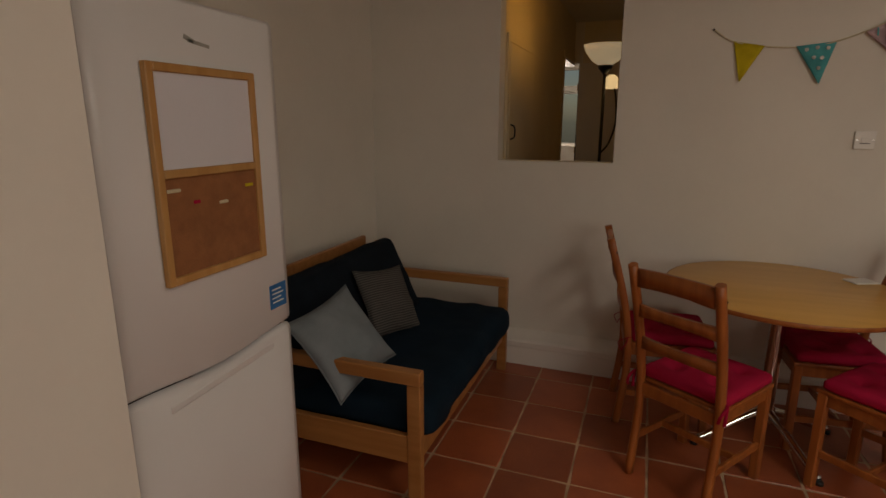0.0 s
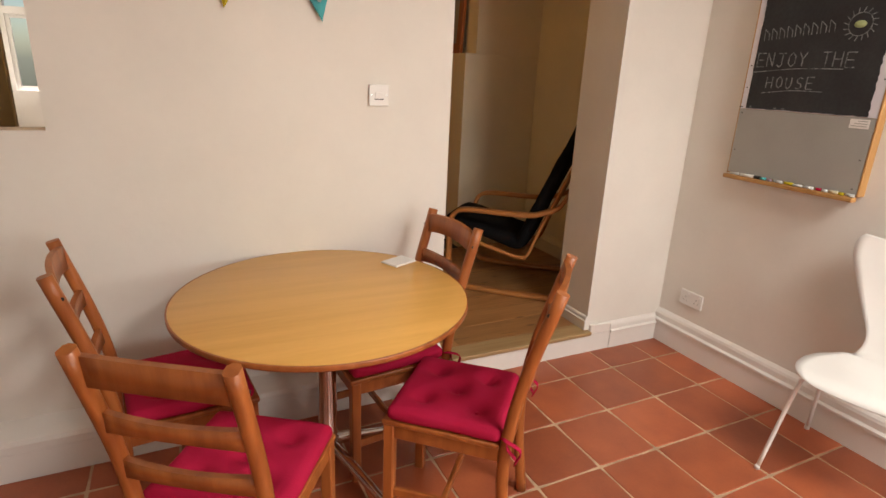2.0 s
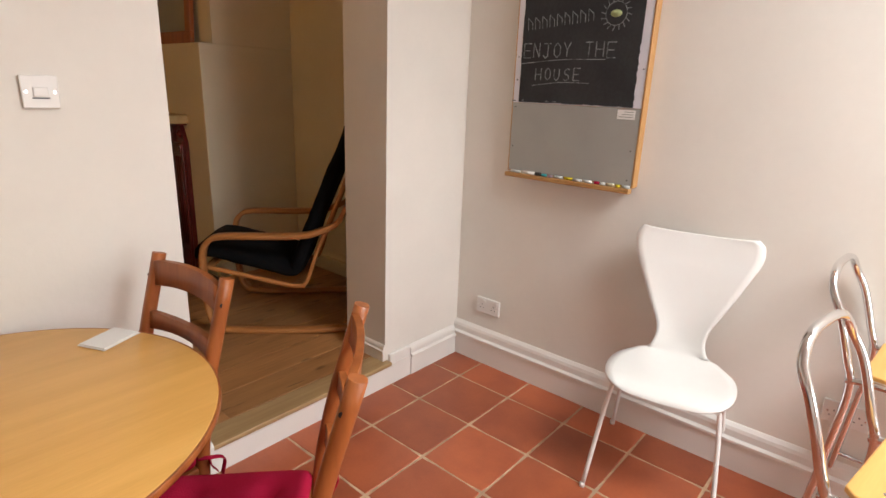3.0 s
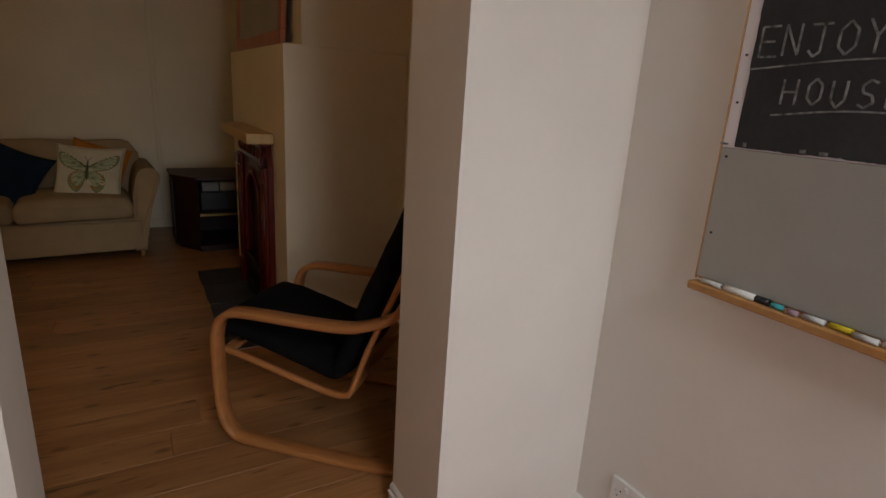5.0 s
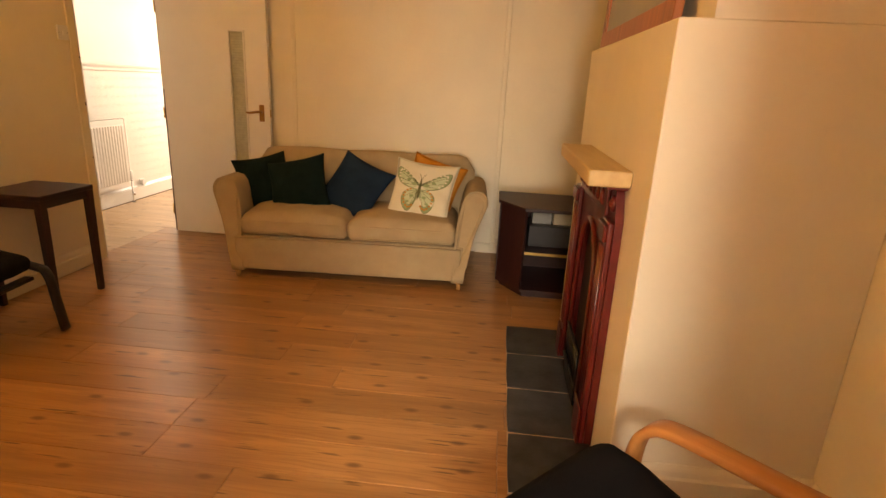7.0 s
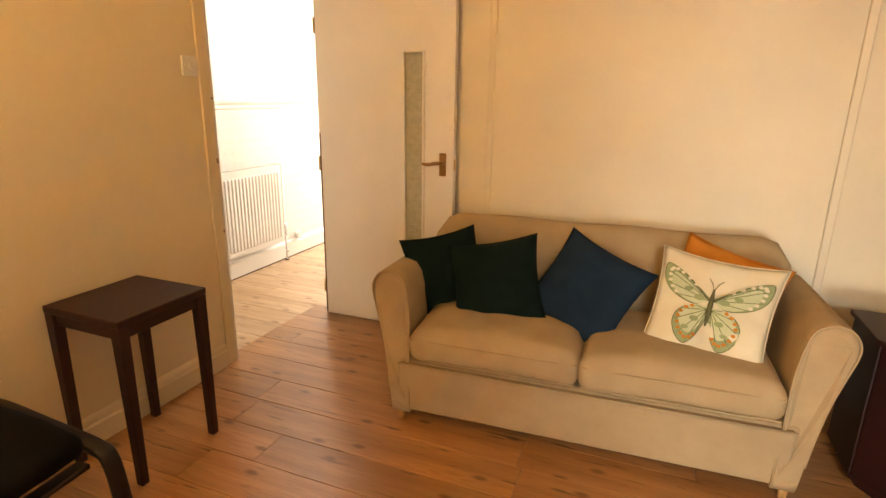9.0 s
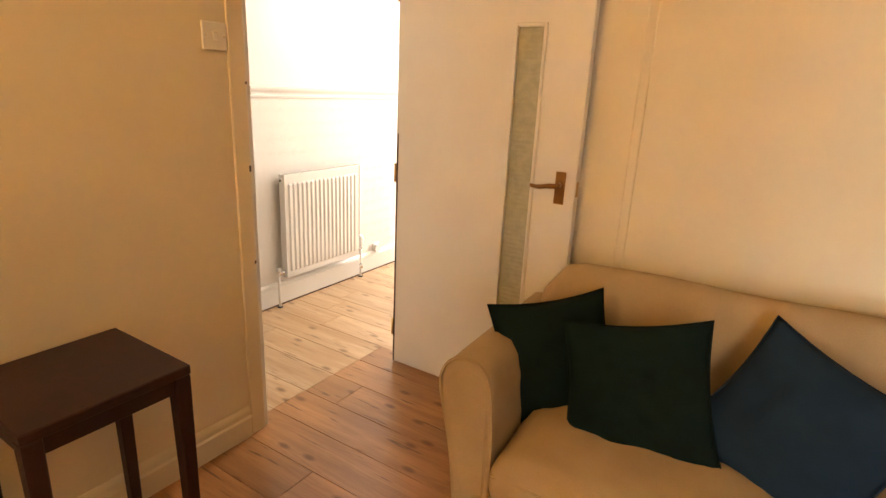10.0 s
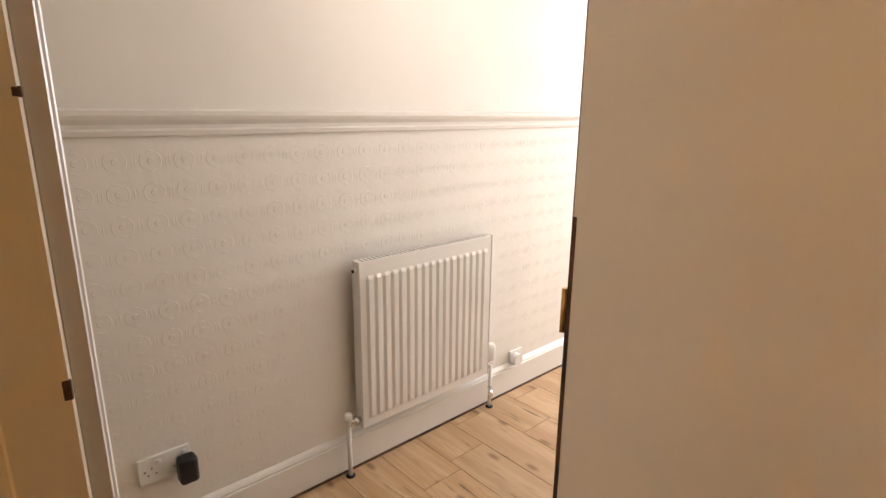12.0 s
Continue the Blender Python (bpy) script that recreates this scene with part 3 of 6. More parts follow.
def dining_chair(m):
    t = thing("dining_chair", m, "antique-stained pine ladder-back dining chair at the round table", "chair", "chairs round the table")
    hw, b, f = 0.185, -0.19, 0.19
    lean = 0.115
    for s in (-1, 1):
        # back leg and post in one: splayed under the seat, leaning above it
        pts = spline([(s * (hw - 0.016), b - 0.03, 0), (s * (hw - 0.016), b, 0.25), (s * (hw - 0.016), b, 0.44), (s * (hw - 0.014), b - 0.035, 0.66), (s * (hw - 0.012), b - lean, 0.95)], 5)
        part("leg", ribbon(pts, 0.032, 0.036, (1, 0, 0)), M_CHAIRWOOD, t)
        part("leg", box((s * (hw - 0.02) - 0.018, f - 0.02, 0), (s * (hw - 0.02) + 0.018, f + 0.016, 0.425), 0.004), M_CHAIRWOOD, t)
        part("apron", bar((s * (hw - 0.018), b + 0.01, 0.398), (s * (hw - 0.018), f, 0.398), 0.018, 0.05, (0, 0, 1), 0.003), M_CHAIRWOOD, t)
        part("stretcher", bar((s * (hw - 0.018), b, 0.17), (s * (hw - 0.018), f, 0.16), 0.016, 0.032, (0, 0, 1), 0.003), M_CHAIRWOOD, t)
        part("screw", tube([(s * (hw + 0.001), b - 0.085, 0.885), (s * (hw + 0.003), b - 0.085, 0.885)], 0.006, 8), M_BLACKP, t, "dark screw head")
    part("apron", bar((-hw + 0.03, f, 0.398), (hw - 0.03, f, 0.398), 0.018, 0.05, (0, 0, 1), 0.003), M_CHAIRWOOD, t)
    part("apron", bar((-hw + 0.03, b, 0.398), (hw - 0.03, b, 0.398), 0.018, 0.05, (0, 0, 1), 0.003), M_CHAIRWOOD, t)
    part("stretcher", bar((-hw + 0.02, 0.0, 0.165), (hw - 0.02, 0.0, 0.165), 0.016, 0.03, (0, 0, 1), 0.003), M_CHAIRWOOD, t)
    part("seat", box((-hw, b + 0.018, 0.423), (hw, f + 0.022, 0.441), 0.005, 2), M_CHAIRWOOD, t)
    for z, off, h in ((0.895, 0.094, 0.075), (0.755, 0.062, 0.055), (0.61, 0.028, 0.055)):
        bm = bmesh.new()
        n = 12
        rows = []
        for i in range(n + 1):
            u = 2 * i / n - 1
            y = b - off - 0.018 * (1 - u * u)
            top = z + h / 2 + 0.010 * (1 - u * u) if z > 0.8 else z + h / 2
            bot = z - h / 2 + 0.012 * (1 - u * u)
            yl = 0.2 * h / 2
            rows.append([bm.verts.new((u * (hw - 0.022), y + a, c)) for a, c in ((-0.008 - yl * 0.5, top), (0.008 - yl * 0.5, top), (0.008 + yl * 0.5, bot), (-0.008 + yl * 0.5, bot))])
        for p, q in zip(rows, rows[1:]):
            for k in range(4):
                fc = bm.faces.new((p[k], p[(k + 1) % 4], q[(k + 1) % 4], q[k]))
                fc.smooth = k in (1, 3)
        bm.faces.new(rows[0][::-1])
        bm.faces.new(rows[-1])
        bmesh.ops.recalc_face_normals(bm, faces=bm.faces)
        part("back_slat", bm, M_CHAIRWOOD, t)
    return t


def seat_pad(m, seed):
    t = thing("seat_cushion", m, "tufted crimson cotton seat cushion on a pine chair", "cushion", "seat cushions")
    bm = slab_cushion(0.37, 0.37, 0.045, 0.012, seed, 26, 26, 0, 0.004)
    for v in bm.verts:
        if v.co.z > 0.02:
            d = 1.0
            for px, py in ((-0.09, -0.09), (0.09, -0.09), (-0.09, 0.09), (0.09, 0.09), (0, 0)):
                d -= 0.8 * math.exp(-((v.co.x - px) ** 2 + (v.co.y - py) ** 2) / 0.0011)
            v.co.z = 0.02 + (v.co.z - 0.02) * max(d, 0.1)
    part("pad", bm, M_REDCUSH, t)
    for px, py in ((-0.09, -0.09), (0.09, -0.09), (-0.09, 0.09), (0.09, 0.09), (0, 0)):
        part("tuft", lathe([(0.001, 0.026), (0.008, 0.027), (0.008, 0.030), (0.001, 0.032)], 10, Matrix.Translation((px, py, -0.001))), M_REDCUSH, t)
    for s in (-1, 1):
        for k in (-1, 1):
            p = Vector((s * 0.175, -0.185, 0.022))
            part("tie", ribbon(spline([p, p + Vector((s * 0.02, -0.02, 0.004)), p + Vector((s * 0.022, -0.045 + 0.02 * k, -0.02)), p + Vector((s * 0.02 + 0.012 * k, -0.05, -0.06))], 4), 0.014, 0.003, (1, 0, 0.3)), M_REDCUSH, t)
    return t


A_POSE = rot(0.362, 2.285, 0, -34)
chair = dining_chair(A_POSE)
CHAIRS = [A_POSE, rot(0.22, 2.80, 0, -84), rot(1.065, 2.37, 0, 48), rot(0.951, 2.823, 0, 95)]
for c in CHAIRS[1:]:
    copy_thing(chair, c)
for i, c in enumerate(CHAIRS):
    seat_pad(c @ pose(0, 0.012, 0.442), i)


def dining_table(m):
    t = thing("round_dining_table", m, "round beech-veneer dining table on a chromed pedestal", "table")
    r = 0.495
    part("tabletop", lathe([(0.3, 0.735), (r - 0.012, 0.735), (r - 0.002, 0.740), (r, 0.748), (r - 0.001, 0.756), (r - 0.008, 0.760), (0.001, 0.760)], 72), M_TABLE, t)
    part("edge_band", lathe([(r + 0.0004, 0.741), (r + 0.0016, 0.745), (r + 0.0016, 0.754), (r + 0.0004, 0.758)], 72), M_CHAIRWOOD, t, "darker rounded table edge")
    part("mounting_plate", lathe([(0.02, 0.715), (0.14, 0.722), (0.14, 0.7345), (0.02, 0.7345)], 24), M_IRON, t)
    part("pedestal", lathe([(0.045, 0.10), (0.034, 0.115), (0.034, 0.71), (0.05, 0.72)], 24), M_CHROME, t)
    for k in range(4):
        a = k * 90 + 28
        d = Vector((math.cos(radians(a)), math.sin(radians(a)), 0))
        pts = spline([d * 0.02 + Vector((0, 0, 0.15)), d * 0.13 + Vector((0, 0, 0.11)), d * 0.27 + Vector((0, 0, 0.05)), d * 0.35 + Vector((0, 0, 0.022))], 6)
        part("foot", tube(pts, [0.022 - 0.008 * i / (len(pts) - 1) for i in range(len(pts))], 12), M_CHROME, t)
        part("glide", lathe([(0.018, 0), (0.018, 0.014), (0.008, 0.022)], 12, Matrix.Translation(d * 0.35)), M_BLACKP, t)
    return t


dining_table(pose(0.69, 2.70, 0))

t = thing("paper_napkin", pose(1.05, 2.93, 0.7605, 0, 0, 25), "folded white paper napkin on the round table", "napkin")
part("sheet", box((-0.06, -0.045, 0), (0.06, 0.045, 0.003), 0.001), M_PLASTIC, t)
part("fold", box((-0.058, -0.043, 0.003), (0.055, 0.040, 0.007), 0.001), M_PLASTIC, t)


def futon_sofa():
    t = thing("wooden_futon_sofa", pose(-1.02, 2.33, 0), "birch-framed futon sofa with navy mattresses by the white wall", "sofa")
    y0, y1 = -0.665, 0.665     # arm frames, middle lines
    xf, xb = 0.37, -0.52
    for s, y in ((-1, y0), (1, y1)):
        a = new("arm_frame")
        a.parent = t
        part("front_post", box((xf - 0.055, y - 0.02, 0), (xf, y + 0.02, 0.53), 0.004, 2), M_SOFAWOOD, a)
        part("back_post", box((xb, y - 0.02, 0), (xb + 0.055, y + 0.02, 0.53), 0.004, 2), M_SOFAWOOD, a)
        part("armrest", box((xb, y - 0.022, 0.531), (xf, y + 0.022, 0.585), 0.006, 2), M_SOFAWOOD, a)
        part("lower_rail", box((xb + 0.056, y - 0.016, 0.20), (xf - 0.056, y + 0.016, 0.315), 0.004), M_SOFAWOOD, a)
    part("front_rail", box((xf - 0.05, y0 + 0.021, 0.19), (xf - 0.02, y1 - 0.021, 0.30), 0.004), M_SOFAWOOD, t)
    part("back_rail", box((xb + 0.02, y0 + 0.021, 0.15), (xb + 0.05, y1 - 0.021, 0.25), 0.004), M_SOFAWOOD, t)
    for i in range(9):
        x = xb + 0.09 + i * 0.085
        part("seat_slat", box((x - 0.03, y0 + 0.022, 0.252), (x + 0.03, y1 - 0.022, 0.27), 0.003), M_SOFAWOOD, t)
    # reclining back frame
    for y in (y0 + 0.09, 0, y1 - 0.09):
        part("back_stile", bar((xb + 0.26, y, 0.29), (xb + 0.075, y, 0.775), 0.045, 0.022, (1, 0, 0.3), 0.003), M_SOFAWOOD, t)
    part("top_rail", bar((xb + 0.062, y0 + 0.03, 0.80), (xb + 0.062, y1 - 0.235, 0.80), 0.026, 0.06, (0, 0, 1), 0.005, 2), M_SOFAWOOD, t)
    # mattress
    bm = slab_cushion(0.80, 1.27, 0.15, 0.008, 3, 20, 26, 0, 0.012, 0.055)
    bm.transform(Matrix.Translation((0.0, 0, 0.275)))
    part("seat_mattress", bm, M_TEAL, t, "petrol blue seat mattress")
    bm = slab_cushion(0.47, 1.15, 0.13, 0.015, 5, 16, 26, 0, 0.014, 0.05)
    u, w = Vector((-0.447, 0, 0.894)), Vector((0.894, 0, 0.447))
    bm.transform(Matrix.Translation((-0.335, -0.06, 0.565)) @ Matrix((u, Vector((0, -1, 0)), w)).transposed().to_4x4())
    part("back_mattress", bm, M_NAVY, t, "dark navy back mattress")
    return t


futon_sofa()


def lean(x, y, z, yaw, tilt, spin):
    """The pose of a cushion: turned by yaw, leaning back by tilt, spun in its own plane."""
    return pose(x, y, z, 0, 0, yaw) @ pose(0, 0, 0, tilt, 0, 0) @ pose(0, 0, 0, 0, spin, 0)


def scatter(name, m, w, h, th, material, label, seed, group="", power=0.5):
    t = thing(name, m, label, "cushion", group)
    part("cover", pillow(w, h, th, 26, seed, 0.10, 0.009, power), material, t)
    c = [(-w / 2, -h / 2), (w / 2, -h / 2), (w / 2, h / 2), (-w / 2, h / 2), (-w / 2, -h / 2)]
    pts = []
    for (x0, z0), (x1, z1) in zip(c, c[1:]):
        for k in range(8):
            u = k / 8
            s = 1 - 0.10 * (1 - (2 * u - 1) ** 2)
            x, z = x0 + (x1 - x0) * u, z0 + (z1 - z0) * u
            if x0 == x1:
                x *= s
            else:
                z *= s
            pts.append(Vector((x, 0, z)))
    pts.append(pts[0])
    part("seam", tube(pts, 0.0028, 5), material, t)
    return t


scatter("scatter_cushion", lean(-1.05, 1.78, 0.605, 74, -36, 78), 0.38, 0.38, 0.13, M_GREYC, "pale grey-blue cotton cushion leaning on the futon sofa", 1)
t = scatter("scatter_cushion", lean(-1.13, 2.36, 0.59, 78, -30, 8), 0.36, 0.36, 0.12, M_DGREY, "dark grey striped knitted cushion on the futon sofa", 2)


def fridge():
    x0, x1, y0, y1 = -1.46, -0.87, 0.665, 1.20
    t = thing("fridge_freezer", pose(0, 0, 0), "tall white fridge-freezer with board and blue sticker", "fridge")
    part("body", box((x0, y0 + 0.004, 0.03), (x1 - 0.062, y1 - 0.004, 1.728), 0.006, 2), M_FRIDGE, t)
    seam = 0.925

    def door(z0, z1, name):
        bm = bmesh.new()
        n = 24
        cols = []
        for i in range(n + 1):
            u = i / n
            y = y0 + (y1 - y0) * u
            bulge = 0.010 * (1 - (2 * u - 1) ** 6)
            wave = 0.022 * (0.5 - 0.5 * math.cos(min(1, max(0, (u - 0.14) * 1.39)) * math.tau))
            lo, hi = z0, z1
            if z1 < 1.2:
                hi = z1 - 0.018 * (0.5 - 0.5 * math.cos(u * math.tau))
            else:
                lo = z0 - 0.018 * (0.5 - 0.5 * math.cos(u * math.tau))
            prof = [(x1 - 0.06, lo), (x1 - 0.008 + bulge * 0.5, lo), (x1 + bulge, lo + 0.012), (x1 + bulge, hi - 0.012), (x1 - 0.008 + bulge * 0.5, hi), (x1 - 0.06, hi)]
            cols.append([bm.verts.new((px, y, pz)) for px, pz in prof])
        for a, b in zip(cols, cols[1:]):
            for k in range(6):
                bm.faces.new((a[k], a[(k + 1) % 6], b[(k + 1) % 6], b[k])).smooth = True
        bm.faces.new(cols[0])
        bm.faces.new(cols[-1][::-1])
        bmesh.ops.recalc_face_normals(bm, faces=bm.faces)
        return part(name, bm, M_FRIDGE, t)

    door(0.06, seam - 0.007, "door")
    up = door(seam + 0.004, 1.735, "door")
    part("door_gasket", box((x1 - 0.063, y0 + 0.01, seam - 0.02), (x1 - 0.02, y1 - 0.01, seam + 0.01)), M_BLACKP, t, "dark seam between the doors")
    part("handle_recess", bar((x1 + 0.006, y0 + 0.09, seam - 0.055), (x1 + 0.006, y1 - 0.09, seam - 0.04), 0.012, 0.02, (0, 0, 1), 0.004, 2), M_FRIDGE, t)
    part("plinth", box((x0 + 0.02, y0 + 0.02, 0), (x1 - 0.08, y1 - 0.02, 0.03)), M_BLACKP, t)
    part("badge", bar((x1 + 0.0105, 0.905, 1.653), (x1 + 0.0105, 0.965, 1.646), 0.002, 0.007, (0, 0, 1)), M_GREYBOARD, t)
    part("badge", bar((x1 + 0.0105, 0.895, 1.66), (x1 + 0.0105, 0.92, 1.652), 0.002, 0.009, (0, 0, 1)), M_GREYBOARD, t)
    part("energy_sticker", box((x1 + 0.0085, 1.108, 0.985), (x1 + 0.0100, 1.178, 1.052)), M_BLUESTICK, t, "blue printed sticker")
    for i in range(4):
        part("sticker_line", box((x1 + 0.0101, 1.118, 1.0 + i * 0.012), (x1 + 0.0106, 1.165 - 0.01 * (i % 2), 1.004 + i * 0.012)), M_PLASTIC, t)
    # board on the door
    b = thing("memo_board", pose(0, 0, 0), "pine-framed whiteboard and cork memo board on the fridge door", "board")
    bx = x1 + 0.012
    ya, yb, za, zm, zb = 0.775, 1.088, 1.145, 1.38, 1.60
    part("backing", box((bx, ya + 0.005, za + 0.005), (bx + 0.006, yb - 0.005, zb - 0.005)), M_CORK, b)
    part("white_panel", box((bx + 0.006, ya + 0.015, zm), (bx + 0.009, yb - 0.015, zb - 0.015)), M_WBOARD, b)
    part("cork_panel", box((bx + 0.006, ya + 0.015, za + 0.015), (bx + 0.0085, yb - 0.015, zm)), M_CORK, b)
    for lo, hi in (((ya, za), (ya + 0.018, zb)), ((yb - 0.018, za), (yb, zb)), ((ya + 0.018, zb - 0.018), (yb - 0.018, zb)), ((ya + 0.018, za), (yb - 0.018, za + 0.018)), ((ya + 0.018, zm - 0.009), (yb - 0.018, zm + 0.009))):
        part("frame_bar", box((bx, *lo), (bx + 0.016, *hi), 0.002), M_PINEFR, b)
    for y, z, m, w in ((0.815, 1.345, M_IVORY, 0.018), (0.955, 1.305, M_IVORY, 0.014), (1.045, 1.335, M_YELLOW, 0.014), (0.875, 1.315, M_REDCUSH, 0.010)):
        part("pin", box((bx + 0.0085, y - w, z - 0.004), (bx + 0.013, y + w, z + 0.004), 0.002), m, b)
    return t


fridge()


def shell_chair():
    m = rot(2.59, 1.895, 0, 101)
    t = thing("moulded_shell_chair", m, "white moulded plywood shell chair against the kitchen wall", "chair")
    # stations along the side profile: forward, height, half width
    st = [(0.225, 0.435, 0.12), (0.215, 0.448, 0.175), (0.17, 0.458, 0.208), (0.10, 0.455, 0.222), (0.02, 0.45, 0.222), (-0.05, 0.448, 0.205), (-0.105, 0.453, 0.165), (-0.145, 0.475, 0.118), (-0.168, 0.515, 0.095), (-0.182, 0.57, 0.098), (-0.196, 0.64, 0.122), (-0.21, 0.71, 0.155), (-0.225, 0.78, 0.186), (-0.238, 0.825, 0.206), (-0.248, 0.865, 0.212), (-0.254, 0.890, 0.206), (-0.257, 0.902, 0.188)]
    st = [(y, z if z < 0.5 else 0.5 + (z - 0.5) * 1.10, w * (1.0 if z < 0.6 else 1.10)) for y, z, w in st]
    ys, zs, ws = (spline([(s[k], 0, 0) for s in st], 3) for k in (0, 1, 2))
    bm = bmesh.new()
    n = 14
    rows = []
    for i in range(len(ys)):
        y, z, w = ys[i].x, zs[i].x, ws[i].x
        up = i / (len(ys) - 1)
        row = []
        for k in range(n + 1):
            u = 2 * k / n - 1
            cup = 0.018 * u * u
            dz = 0.006 * u * u if up < 0.4 else 0
            dy = cup if up > 0.45 else -cup * 0.2
            if up > 0.9:
                dz += 0.012 * abs(u) ** 3 * (up - 0.9) * 10 - 0.0
            row.append(bm.verts.new((u * w, y + dy, z + dz)))
        rows.append(row)
    for a, b in zip(rows, rows[1:]):
        for k in range(n):
            bm.faces.new((a[k], a[k + 1], b[k + 1], b[k])).smooth = True
    bmesh.ops.recalc_face_normals(bm, faces=bm.faces)
    bmesh.ops.solidify(bm, geom=list(bm.faces), thickness=0.011)
    for f in bm.faces:
        f.smooth = True
    part("shell", bm, M_PLASTIC, t)
    for sx in (-1, 1):
        for sy, fy in ((1, 0.23), (-1, -0.26)):
            pts = spline([(sx * 0.04, sy * 0.05 - 0.01, 0.432), (sx * 0.14, sy * 0.09, 0.43), (sx * 0.175, sy * 0.12, 0.415), (sx * 0.19, sy * 0.15, 0.36), (sx * 0.225, fy, 0.012)], 6)
            part("leg", tube(pts, 0.0085, 10), M_PLASTIC, t)
            part("leg_glide", lathe([(0.011, 0), (0.011, 0.014), (0.008, 0.02)], 10, Matrix.Translation((sx * 0.226, fy, 0))), M_PLASTIC, t)
    part("hub", lathe([(0.05, 0.424), (0.06, 0.43), (0.06, 0.441)], 20, Matrix.Translation((0, -0.01, 0))), M_PLASTIC, t)


shell_chair()


def bar_stool(m):
    t = thing("bar_stool", m, "chromed tube bar stool with beech plywood seat and hoop back", "stool", "bar stools")
    w = 0.168
    half = [(0.07, -0.305, 0.985), (0.122, -0.30, 0.968), (0.155, -0.288, 0.925), (w, -0.255, 0.86), (w, -0.215, 0.74), (w, -0.19, 0.64), (w + 0.012, -0.205, 0.40), (w + 0.035, -0.235, 0.012)]
    hoop = spline([(-x, y, z) for x, y, z in reversed(half)] + [(0, -0.306, 0.988)] + half, 7)
    part("back_hoop", tube(hoop, 0.0115, 14), M_CHROME, t)
    for s in (-1, 1):
        part("seat_rail", tube(spline([(s * w, -0.205, 0.672), (s * w, -0.12, 0.682), (s * w, 0.10, 0.682), (s * w, 0.15, 0.67), (s * (w + 0.012), 0.175, 0.60), (s * (w + 0.035), 0.21, 0.012)], 6), 0.0105, 12), M_CHROME, t)
        part("side_stretcher", tube([(s * (w + 0.024), -0.218, 0.24), (s * (w + 0.026), 0.198, 0.24)], 0.008, 10), M_CHROME, t)
        for y in (0.21, -0.235):
            part("foot_cap", lathe([(0.014, 0), (0.014, 0.02), (0.012, 0.022)], 12, Matrix.Translation((s * (w + 0.035), y, 0))), M_BLACKP, t)
    part("footrest", tube([(-w - 0.03, 0.19, 0.30), (w + 0.03, 0.19, 0.30)], 0.009, 10), M_CHROME, t)
    out = [(-0.165, -0.150), (-0.145, -0.170), (0.145, -0.170), (0.165, -0.150), (0.172, 0.14), (0.150, 0.172), (-0.150, 0.172), (-0.172, 0.14)]
    part("seat", prism(out, 0.693, 0.708, None, 0.004), M_TABLE, t)
    for x in (-0.11, 0.11):
        for y in (-0.11, 0.11):
            part("seat_screw", lathe([(0.006, 0.708), (0.005, 0.7095), (0.001, 0.7097)], 10, Matrix.Translation((x, y, 0))), M_CHROME, t)
    return t


stool = bar_stool(rot(1.975, 1.14, 0, 169))
copy_thing(stool, rot(2.635, 1.165, 0, 174))

